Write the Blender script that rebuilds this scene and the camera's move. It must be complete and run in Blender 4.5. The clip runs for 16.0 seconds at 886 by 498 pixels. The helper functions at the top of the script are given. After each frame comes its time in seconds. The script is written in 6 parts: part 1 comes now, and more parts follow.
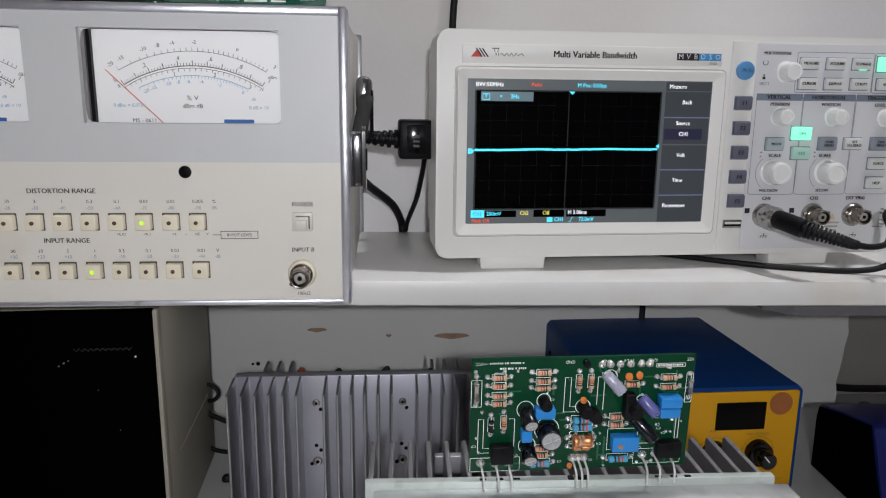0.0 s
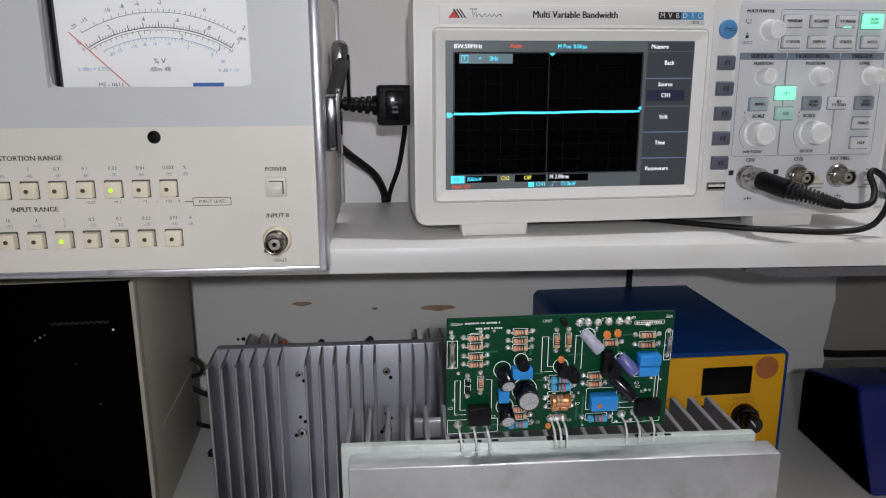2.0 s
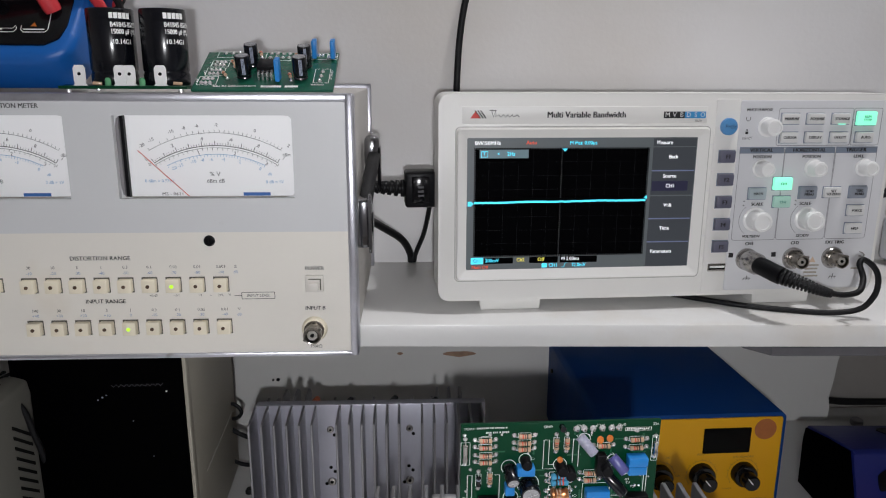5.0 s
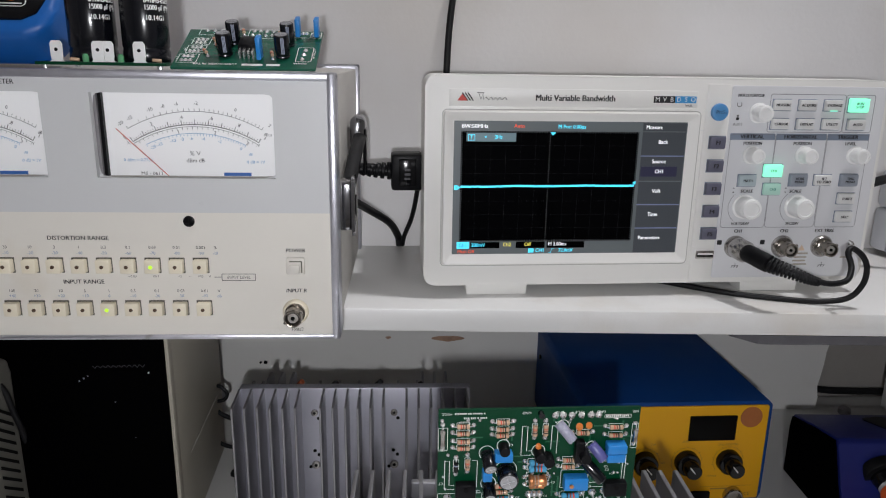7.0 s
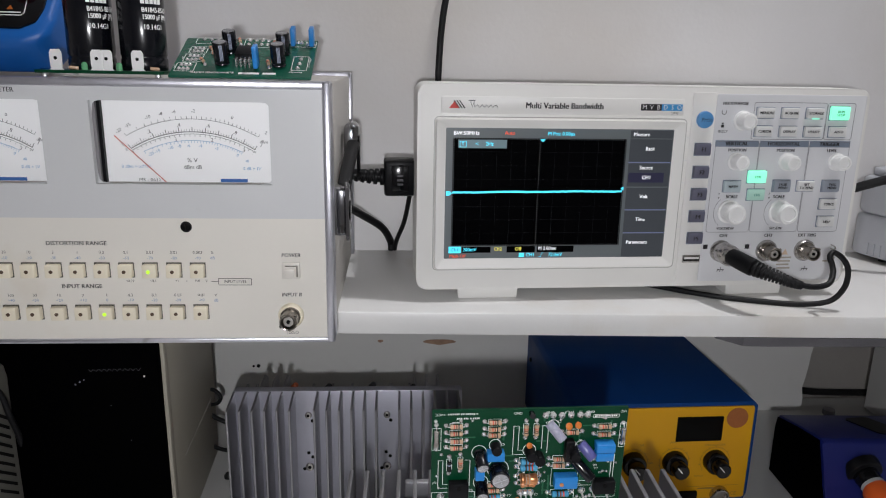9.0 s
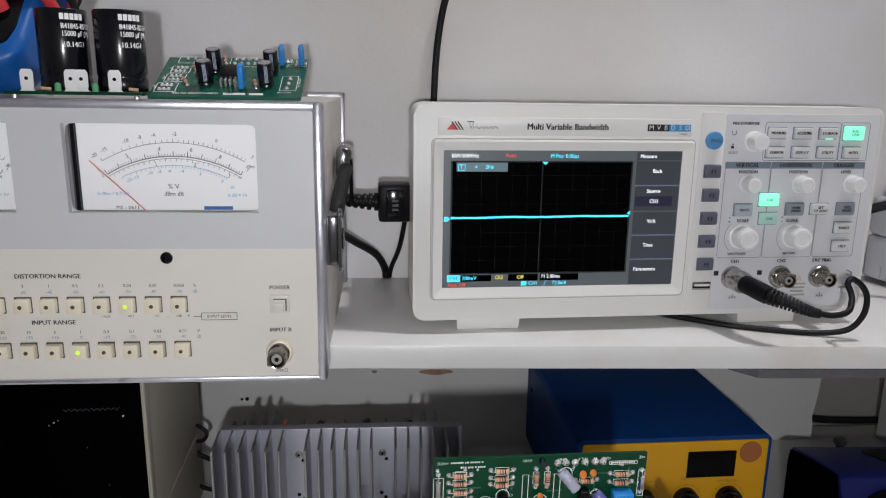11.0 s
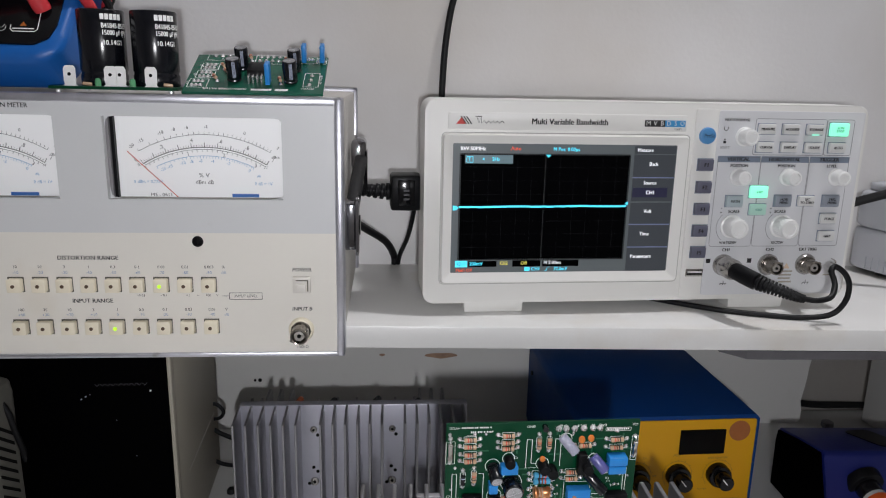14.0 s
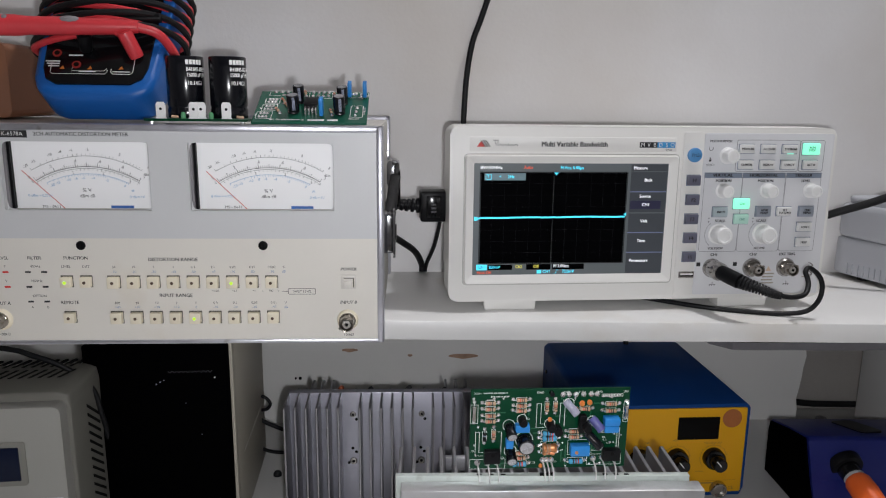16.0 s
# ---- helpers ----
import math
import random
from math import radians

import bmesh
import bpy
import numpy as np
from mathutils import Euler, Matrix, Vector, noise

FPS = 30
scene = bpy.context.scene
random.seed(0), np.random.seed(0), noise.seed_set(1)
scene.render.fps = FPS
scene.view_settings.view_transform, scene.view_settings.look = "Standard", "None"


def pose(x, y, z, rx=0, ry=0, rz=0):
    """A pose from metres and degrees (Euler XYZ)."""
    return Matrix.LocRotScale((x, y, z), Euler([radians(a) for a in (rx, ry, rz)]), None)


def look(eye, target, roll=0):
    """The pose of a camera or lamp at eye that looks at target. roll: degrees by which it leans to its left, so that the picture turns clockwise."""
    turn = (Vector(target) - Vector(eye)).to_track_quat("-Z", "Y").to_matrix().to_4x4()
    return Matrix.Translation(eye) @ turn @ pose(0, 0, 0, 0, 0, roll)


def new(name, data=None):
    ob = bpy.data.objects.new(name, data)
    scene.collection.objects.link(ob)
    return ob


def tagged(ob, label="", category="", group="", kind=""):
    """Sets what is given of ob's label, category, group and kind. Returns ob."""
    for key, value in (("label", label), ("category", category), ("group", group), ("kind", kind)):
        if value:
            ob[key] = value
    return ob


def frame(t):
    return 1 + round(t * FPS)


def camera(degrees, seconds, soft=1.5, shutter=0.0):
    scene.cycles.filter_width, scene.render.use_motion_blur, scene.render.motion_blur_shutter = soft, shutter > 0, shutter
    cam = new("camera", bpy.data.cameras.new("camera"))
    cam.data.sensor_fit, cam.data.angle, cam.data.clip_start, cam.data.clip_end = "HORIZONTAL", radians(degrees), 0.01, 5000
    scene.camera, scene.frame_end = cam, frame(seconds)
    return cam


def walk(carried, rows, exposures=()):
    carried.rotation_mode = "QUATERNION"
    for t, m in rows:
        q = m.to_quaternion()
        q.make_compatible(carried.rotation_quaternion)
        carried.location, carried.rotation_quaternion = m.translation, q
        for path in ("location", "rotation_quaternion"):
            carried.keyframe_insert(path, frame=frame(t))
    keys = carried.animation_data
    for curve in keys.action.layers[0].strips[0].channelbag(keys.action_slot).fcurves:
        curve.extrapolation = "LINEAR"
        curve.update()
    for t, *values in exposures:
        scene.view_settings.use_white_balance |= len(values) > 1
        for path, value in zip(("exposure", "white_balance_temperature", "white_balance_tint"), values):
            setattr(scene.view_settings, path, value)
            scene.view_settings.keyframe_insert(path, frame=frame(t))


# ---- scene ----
cam = camera(63.31, 16.0, soft=1.1)
PATH = [
    (0, (-0.0109, -0.0066, 1.2157), (0.0400, 1.9492, 0.8008), 0.63),
    (0.5, (-0.0096, -0.0027, 1.2139), (0.0378, 1.9488, 0.7786), 0.58),
    (1, (-0.0054, -0.0024, 1.2091), (0.0563, 1.9430, 0.7490), 0.11),
    (1.5, (-0.0042, -0.0028, 1.2067), (0.0593, 1.9405, 0.7383), -0.12),
    (2, (-0.0028, -0.0028, 1.2063), (0.0655, 1.9404, 0.7381), -0.18),
    (2.5, (-0.0015, -0.0033, 1.2080), (0.0795, 1.9408, 0.7456), -0.19),
    (3, (-0.0025, -0.0054, 1.2223), (0.0741, 1.9494, 0.8067), -0.31),
    (3.5, (-0.0024, -0.0075, 1.2322), (0.0568, 1.9460, 0.8075), -0.44),
    (3.7, (-0.0070, -0.0110, 1.2385), (0.0324, 1.9456, 0.8261), -1.14),
    (5.8, (0.0050, -0.0385, 1.2723), (-0.0225, 1.8949, 0.7608), 0.86),
    (6, (0.0054, -0.0380, 1.2712), (-0.0079, 1.8953, 0.7592), 0.77),
    (6.5, (0.0078, -0.0346, 1.2707), (-0.0150, 1.9011, 0.7684), 0.72),
    (7, (0.0085, -0.0287, 1.2659), (0.0088, 1.9032, 0.7486), 0.94),
    (7.5, (0.0103, -0.0219, 1.2636), (0.0124, 1.9074, 0.7364), 0.87),
    (8, (0.0076, -0.0232, 1.2651), (0.0008, 1.9077, 0.7438), 0.95),
    (8.5, (0.0084, -0.0254, 1.2635), (0.0131, 1.9005, 0.7241), 0.75),
    (9, (0.0069, -0.0371, 1.2685), (0.0352, 1.8976, 0.7624), 1.09),
    (9.2, (0.0064, -0.0489, 1.2651), (0.0523, 1.8925, 0.7868), 0.33),
    (11.3, (0.0020, -0.0076, 1.2678), (0.0471, 1.9439, 0.8324), 0.99),
    (11.5, (0.0004, -0.0067, 1.2713), (0.0181, 1.9488, 0.8520), 0.68),
    (12, (0.0004, -0.0006, 1.2720), (0.0091, 1.9526, 0.8421), 0.93),
    (12.5, (0.0021, -0.0000, 1.2718), (-0.0005, 1.9535, 0.8432), 0.86),
    (13, (0.0016, -0.0021, 1.2727), (-0.0055, 1.9526, 0.8496), 0.70),
    (13.5, (-0.0005, -0.0083, 1.2739), (-0.0079, 1.9459, 0.8480), 0.76),
    (14, (-0.0036, -0.0403, 1.2699), (0.0486, 1.9030, 0.7998), 1.24),
    (14.5, (-0.0037, -0.0895, 1.2739), (0.0420, 1.8649, 0.8515), 0.43),
    (15, (-0.0043, -0.1069, 1.2746), (0.0305, 1.8510, 0.8681), 0.62),
    (15.5, (-0.0057, -0.1155, 1.2771), (0.0115, 1.8455, 0.8844), 0.43),
    (16, (-0.0086, -0.1186, 1.2749), (-0.0096, 1.8390, 0.8652), 0.64),
]
walk(cam, [(t, look(eye, target, roll)) for t, eye, target, roll in PATH])

# ---- light ----
world = bpy.data.worlds.new("world")
scene.world = world
world.use_nodes = True
world.node_tree.nodes["Background"].inputs[0].default_value = (0.8, 0.85, 1.0, 1)
world.node_tree.nodes["Background"].inputs[1].default_value = 0.05


def lamp(name, kind, energy, m, size=0.1, size_y=None, colour=(1, 1, 1)):
    d = bpy.data.lights.new(name, kind)
    d.energy, d.color = energy, colour
    if kind == "AREA":
        d.shape, d.size, d.size_y = "RECTANGLE", size, size_y or size
    else:
        d.shadow_soft_size = size
    ob = new(name, d)
    ob.matrix_world = m
    return ob


# the phone's own little light, held in front of the bench
lamp("hand_light", "POINT", 5.5, pose(0.010, -0.124, 1.258), 0.007, colour=(0.95, 0.955, 1.0))
# a lamp under the ceiling above the bench, and an added frontal fill panel
lamp("ceiling_lamp", "AREA", 10.5, look((0.50, 0.36, 2.55), (0.40, 0.30, 0)), 0.09, 0.09, (0.98, 0.97, 1.0))
lamp("front_fill", "AREA", 37, look((0.40, -2.7, 1.40), (0.1, 0.4, 1.10)), 1.5, 1.2, (0.915, 0.93, 1.0))


# ---- materials ----
def material(name, colour, rough=0.5, metal=0.0, vary=0.06, scale=30.0, bump=0.0, fine=400.0, emit=None, power=0.0,
             coat=0.0, spec=0.5, stain=None, stain_scale=8.0, stain_edge=(0.55, 0.75), alpha=1.0, transmit=0.0):
    """Principled surface with variation at two scales and an optional coloured stain and fine relief."""
    m = bpy.data.materials.new(name)
    m.use_nodes = True
    nt = m.node_tree
    b = nt.nodes["Principled BSDF"]
    b.inputs["Metallic"].default_value = metal
    b.inputs["Specular IOR Level"].default_value = spec
    b.inputs["Coat Weight"].default_value = coat
    b.inputs["Transmission Weight"].default_value = transmit
    co = nt.nodes.new("ShaderNodeTexCoord")

    def noise_node(sc, detail):
        n = nt.nodes.new("ShaderNodeTexNoise")
        n.inputs["Scale"].default_value, n.inputs["Detail"].default_value = sc, detail
        nt.links.new(co.outputs["Object"], n.inputs["Vector"])
        return n

    big, small = noise_node(scale, 4), noise_node(fine, 3)
    mix = nt.nodes.new("ShaderNodeMix")
    mix.data_type = "RGBA"
    mix.inputs["A"].default_value = (*[c * (1 - vary) for c in colour], 1)
    mix.inputs["B"].default_value = (*[min(1, c * (1 + vary)) for c in colour], 1)
    add = nt.nodes.new("ShaderNodeMath")
    add.operation = "MULTIPLY_ADD"
    add.inputs[1].default_value = 0.35
    nt.links.new(small.outputs["Fac"], add.inputs[0])
    sc = nt.nodes.new("ShaderNodeMath")
    sc.operation = "MULTIPLY_ADD"
    sc.inputs[1].default_value, sc.inputs[2].default_value = 1.6, -0.45
    nt.links.new(big.outputs["Fac"], sc.inputs[0])
    nt.links.new(sc.outputs[0], add.inputs[2])
    nt.links.new(add.outputs[0], mix.inputs["Factor"])
    out = mix.outputs["Result"]
    if stain:
        st = noise_node(stain_scale, 6)
        ramp = nt.nodes.new("ShaderNodeMapRange")
        ramp.inputs["From Min"].default_value, ramp.inputs["From Max"].default_value = stain_edge
        nt.links.new(st.outputs["Fac"], ramp.inputs["Value"])
        mx = nt.nodes.new("ShaderNodeMix")
        mx.data_type = "RGBA"
        mx.inputs["B"].default_value = (*stain, 1)
        nt.links.new(ramp.outputs["Result"], mx.inputs["Factor"])
        nt.links.new(out, mx.inputs["A"])
        out = mx.outputs["Result"]
    nt.links.new(out, b.inputs["Base Color"])
    rr = nt.nodes.new("ShaderNodeMapRange")
    rr.inputs["To Min"].default_value, rr.inputs["To Max"].default_value = max(0.02, rough * 0.85), min(1, rough * 1.15)
    nt.links.new(big.outputs["Fac"], rr.inputs["Value"])
    nt.links.new(rr.outputs["Result"], b.inputs["Roughness"])
    if bump:
        bp = nt.nodes.new("ShaderNodeBump")
        bp.inputs["Strength"].default_value, bp.inputs["Distance"].default_value = bump, 0.0006
        nt.links.new(small.outputs["Fac"], bp.inputs["Height"])
        nt.links.new(bp.outputs["Normal"], b.inputs["Normal"])
    if emit:
        b.inputs["Emission Color"].default_value = (*emit, 1)
        b.inputs["Emission Strength"].default_value = power
    return m


WALL = material("painted_wall", (0.76, 0.75, 0.75), 0.75, vary=0.03, scale=5, bump=0.25, fine=260, stain=(0.58, 0.53, 0.47), stain_scale=2.6, stain_edge=(0.46, 0.80))
PANEL = material("painted_board", (0.70, 0.69, 0.67), 0.6, vary=0.03, scale=6, bump=0.2, fine=200, stain=(0.60, 0.58, 0.54), stain_scale=14, stain_edge=(0.6, 0.85))
SHELF = material("white_laminate", (0.76, 0.755, 0.74), 0.35, vary=0.03, scale=9, bump=0.10, fine=500, stain=(0.60, 0.52, 0.41), stain_scale=11, stain_edge=(0.56, 0.90))
BENCH = material("white_worktop", (0.62, 0.615, 0.60), 0.4, vary=0.03, scale=9, bump=0.1, stain=(0.55, 0.52, 0.46), stain_scale=25, stain_edge=(0.64, 0.8))
# wall behind the panel, a darker grey than the painted wall
GREYWALL = material("recess_wall_grey", (0.33, 0.31, 0.29), 0.85, vary=0.1, scale=14, bump=0.5, fine=180)
FLOORM = material("floor_tile", (0.45, 0.42, 0.38), 0.4, vary=0.06, scale=4)
CREAM = material("cream_panel_paint", (0.71, 0.68, 0.62), 0.42, vary=0.025, scale=25, bump=0.05, stain=(0.58, 0.50, 0.38), stain_scale=16, stain_edge=(0.64, 0.95))
GREYP = material("grey_panel_paint", (0.575, 0.58, 0.585), 0.45, vary=0.025, scale=22, bump=0.05, stain=(0.42, 0.42, 0.42), stain_scale=60, stain_edge=(0.68, 0.8))
CASEP = material("grey_case_paint", (0.50, 0.48, 0.45), 0.45, vary=0.05, scale=30, bump=0.25, fine=900)
TRIM = material("brushed_trim", (0.55, 0.55, 0.60), 0.32, 0.85, vary=0.08, scale=120, bump=0.1, stain=(0.35, 0.34, 0.34), stain_scale=90, stain_edge=(0.64, 0.74))
CHROME = material("chrome", (0.30, 0.30, 0.315), 0.12, 1.0, vary=0.03)
STEEL = material("nickel", (0.46, 0.44, 0.42), 0.25, 1.0, vary=0.08, scale=200)
ALU = material("cast_aluminium", (0.38, 0.375, 0.395), 0.37, 0.9, vary=0.07, scale=45, bump=0.2, stain=(0.40, 0.40, 0.42), stain_scale=50, stain_edge=(0.58, 0.8))
ALUPLATE = material("bright_aluminium_plate", (0.52, 0.52, 0.59), 0.42, 0.75, vary=0.08, scale=30, bump=0.15, stain=(0.45, 0.45, 0.50), stain_scale=22, stain_edge=(0.55, 0.8))
ALUMILL = material("milled_aluminium", (0.68, 0.68, 0.69), 0.36, 0.9, vary=0.14, scale=35, bump=0.4, fine=300, stain=(0.42, 0.42, 0.40), stain_scale=32, stain_edge=(0.52, 0.72))
PALE = material("greenish_anodised_edge", (0.50, 0.55, 0.52), 0.45, 0.4, vary=0.14, scale=60, bump=0.3, stain=(0.27, 0.27, 0.25), stain_scale=55, stain_edge=(0.54, 0.72))
SCOPEB = material("offwhite_plastic", (0.79, 0.78, 0.75), 0.38, vary=0.015, scale=20, bump=0.1, fine=1500)
SCOPEG = material("pale_grey_plastic", (0.69, 0.695, 0.715), 0.42, vary=0.015, scale=20, bump=0.08, fine=1500)
JOINTG = material("joint_shading", (0.42, 0.41, 0.385), 0.6, vary=0.05)
WHITEK = material("white_knob", (0.87, 0.87, 0.86), 0.3, vary=0.01)
GREYK = material("slate_button", (0.115, 0.115, 0.16), 0.42, vary=0.03)
LGREYK = material("light_button", (0.72, 0.72, 0.71), 0.4, vary=0.02)
BLUEK = material("blue_button", (0.09, 0.28, 0.56), 0.35, vary=0.03)
BAND = material("slate_print", (0.21, 0.25, 0.32), 0.5, vary=0.02)
BLACK = material("black_plastic", (0.005, 0.005, 0.006), 0.38, vary=0.1, spec=0.14)
RUBBER = material("black_rubber", (0.007, 0.007, 0.008), 0.5, vary=0.1, bump=0.2, spec=0.25)
HOLE = material("dark_void", (0.006, 0.006, 0.006), 0.8, spec=0.1)
GLOSSB = material("glossy_black", (0.004, 0.004, 0.005), 0.14, vary=0.1, spec=0.35)
DARKINK = material("dark_print", (0.014, 0.014, 0.016), 0.6)
BLUEINK = material("blue_print", (0.22, 0.30, 0.46), 0.6)
CYANINK = material("scale_blue", (0.20, 0.38, 0.60), 0.6)
NAVYINK = material("navy_print", (0.03, 0.13, 0.42), 0.6)
REDINK = material("red_print", (0.60, 0.04, 0.03), 0.5)
GREENINK = material("green_print", (0.10, 0.33, 0.25), 0.6)
WHITEINK = material("white_print", (0.82, 0.82, 0.80), 0.5)
PAPER = material("dial_card", (0.95, 0.95, 0.95), 0.55, vary=0.01)
GREENLED = material("lit_green_led", (0.4, 0.8, 0.05), 0.3, emit=(0.55, 0.9, 0.03), power=0.75)
GLOWGREEN = material("lit_green_button", (0.35, 0.85, 0.65), 0.35, emit=(0.22, 1.0, 0.62), power=0.75)
DIMGREEN = material("dim_green_button", (0.45, 0.66, 0.58), 0.4, emit=(0.2, 0.9, 0.6), power=0.05)
BOARD = material("green_solder_mask", (0.0008, 0.038, 0.015), 0.34, vary=0.14, scale=60, bump=0.1, spec=0.2)
BOARD2 = material("teal_solder_mask", (0.008, 0.082, 0.050), 0.25, vary=0.1, scale=60, bump=0.1)
TRACE = material("mask_trace", (0.006, 0.085, 0.038), 0.3, vary=0.05)
SOLDER = material("solder", (0.80, 0.80, 0.80), 0.24, 0.85, vary=0.08, scale=300)
TAN = material("tan_resistor", (0.48, 0.32, 0.21), 0.2, vary=0.06)
RBLUE = material("blue_resistor", (0.07, 0.32, 0.52), 0.2, vary=0.06)
BROWNB = material("brown_band", (0.20, 0.05, 0.02), 0.4)
REDB = material("red_band", (0.55, 0.06, 0.03), 0.4)
ORANGEB = material("orange_disc", (0.58, 0.17, 0.03), 0.35)
BOXBLUE = material("blue_box_capacitor", (0.015, 0.20, 0.55), 0.35, vary=0.05)
VIOLET = material("violet_sleeve", (0.09, 0.09, 0.26), 0.3, vary=0.06)
SLEEVE = material("black_sleeve", (0.004, 0.0045, 0.007), 0.20, vary=0.1, spec=0.5)
GREYSTRIPE = material("grey_stripe", (0.30, 0.33, 0.42), 0.35)
CANTOP = material("can_top", (0.40, 0.40, 0.42), 0.22, 0.95, vary=0.25, scale=400)
COPPER = material("copper_wire", (0.62, 0.26, 0.11), 0.3, 0.8)
YELLOW = material("yellow_panel", (0.66, 0.33, 0.005), 0.42, spec=0.3, vary=0.03, scale=30, bump=0.05)
STBLUE = material("blue_steel_paint", (0.001, 0.040, 0.185), 0.55, spec=0.2, vary=0.06, scale=40, bump=0.2, fine=900)
IRONBLUE = material("navy_plastic", (0.004, 0.010, 0.12), 0.45, vary=0.06, scale=30, bump=0.15)
ORANGE = material("orange_rubber", (0.80, 0.13, 0.02), 0.45, vary=0.04)
GREYRING = material("grey_ring", (0.45, 0.45, 0.46), 0.4)
BROWNSEAL = material("brown_sticker", (0.33, 0.10, 0.02), 0.4, vary=0.1, scale=200)
TOWERS = material("aged_beige_steel", (0.38, 0.352, 0.29), 0.5, vary=0.05, scale=12, bump=0.15, fine=800, stain=(0.42, 0.38, 0.31), stain_scale=7, stain_edge=(0.5, 0.9))
TOWERF = material("black_front", (0.0006, 0.0006, 0.0008), 0.6, vary=0.2, scale=30, spec=0.01)
# power supply beiges, darkened to include shade from the meter's overhang
BEIGE = material("shaded_beige_plastic", (0.16, 0.155, 0.135), 0.5, vary=0.04, scale=25, bump=0.15, fine=900)
BEIGEL = material("shaded_pale_bezel", (0.25, 0.245, 0.225), 0.5, vary=0.03, scale=25, bump=0.1, fine=900)
LCDOFF = material("dark_blue_display", (0.005, 0.008, 0.022), 0.25, spec=0.15)
DISPB = material("blank_display", (0.002, 0.002, 0.002), 0.3, spec=0.08)
DMMBLUE = material("blue_rubber_holster", (0.005, 0.098, 0.37), 0.42, vary=0.05, scale=40, bump=0.1)
REDCORD = material("red_lead", (0.56, 0.035, 0.045), 0.4, vary=0.08)
GREYGRIP = material("grey_grip", (0.20, 0.19, 0.20), 0.5)
WOODBR = material("brown_box", (0.19, 0.075, 0.036), 0.5, vary=0.12, scale=25)
MARKB = material("dark_moulding", (0.045, 0.045, 0.05), 0.5)
DIMRED = material("dim_red_socket", (0.30, 0.02, 0.015), 0.5)
KNOT = material("wood_knot", (0.35, 0.22, 0.15), 0.7, vary=0.35, scale=120)
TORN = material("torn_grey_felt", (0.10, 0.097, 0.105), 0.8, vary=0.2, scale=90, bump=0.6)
WBOX = material("white_printer_plastic", (0.43, 0.44, 0.475), 0.45, vary=0.02, scale=20, bump=0.1)
GREENLEDOFF = material("clear_green_led", (0.15, 0.45, 0.22), 0.15, vary=0.05, transmit=0.3)


def glow(name, c, p):
    return material(name, c, 0.4, emit=c, power=p, vary=0.0)


SCRGREY = glow("screen_grey", (0.07, 0.08, 0.085), 0.65)
SCRBLACK = material("screen_black", (0.0008, 0.0008, 0.001), 0.2, vary=0.0, spec=0.03, emit=(0.001, 0.001, 0.0015), power=0.3)
SCRMENU = glow("screen_menu", (0.030, 0.034, 0.040), 0.7)
SCRLINE = glow("screen_line", (0.10, 0.12, 0.22), 0.8)
SCRDARK = glow("screen_navy", (0.012, 0.012, 0.03), 0.8)
SCRTEAL = glow("screen_teal", (0.09, 0.14, 0.16), 0.7)
SCRDOT = glow("screen_dot", (0.022, 0.025, 0.028), 0.4)
SCRTICK = glow("screen_tick", (0.055, 0.06, 0.066), 0.2)
SCRCYAN = glow("screen_cyan", (0.07, 0.66, 0.86), 0.95)
SCRWHITE = glow("screen_white", (0.80, 0.82, 0.85), 0.8)
SCRRED = glow("screen_red", (0.62, 0.07, 0.03), 0.8)
SCRYEL = glow("screen_yellow", (0.70, 0.62, 0.10), 0.8)


# ---- building helpers ----
def thing(name, m, label, category, group=""):
    ob = new(name)
    ob.empty_display_size = 0.01
    ob.matrix_world = m
    return tagged(ob, label, category, group)


def part(name, bm, mat, parent=None, label="", smooth=True):
    """Links a bmesh as one mesh object under a thing or a part."""
    me = bpy.data.meshes.new(name)
    bm.to_mesh(me)
    bm.free()
    me.materials.append(mat)
    if smooth:
        for p in me.polygons:
            p.use_smooth = True
        me.set_sharp_from_angle(angle=radians(38))
    ob = new(name, me)
    ob.parent = parent
    if label:
        ob["label"] = label
    return ob


def solid(name, bm, mat, m, label, category="", kind="", group="", smooth=True):
    ob = part(name, bm, mat, None, "", smooth)
    ob.matrix_world = m
    return tagged(ob, label, category, group, kind)


def box(x0, x1, y0, y1, z0, z1, r=0.0, seg=2, bm=None, m=None):
    own = bmesh.new()
    vs = [own.verts.new((x, y, z)) for x in (x0, x1) for y in (y0, y1) for z in (z0, z1)]
    for f in ((0, 1, 3, 2), (4, 6, 7, 5), (0, 4, 5, 1), (2, 3, 7, 6), (0, 2, 6, 4), (1, 5, 7, 3)):
        own.faces.new([vs[i] for i in f])
    if r:
        bmesh.ops.bevel(own, geom=own.edges[:], offset=r, segments=seg, profile=0.5, affect="EDGES", clamp_overlap=True)
    return joined(bm, own, m)


def joined(bm, own, m=None):
    bmesh.ops.recalc_face_normals(own, faces=own.faces)
    if m is not None:
        own.transform(m)
    if bm is None:
        return own
    me = bpy.data.meshes.new("tmp")
    own.to_mesh(me)
    own.free()
    bm.from_mesh(me)
    bpy.data.meshes.remove(me)
    return bm


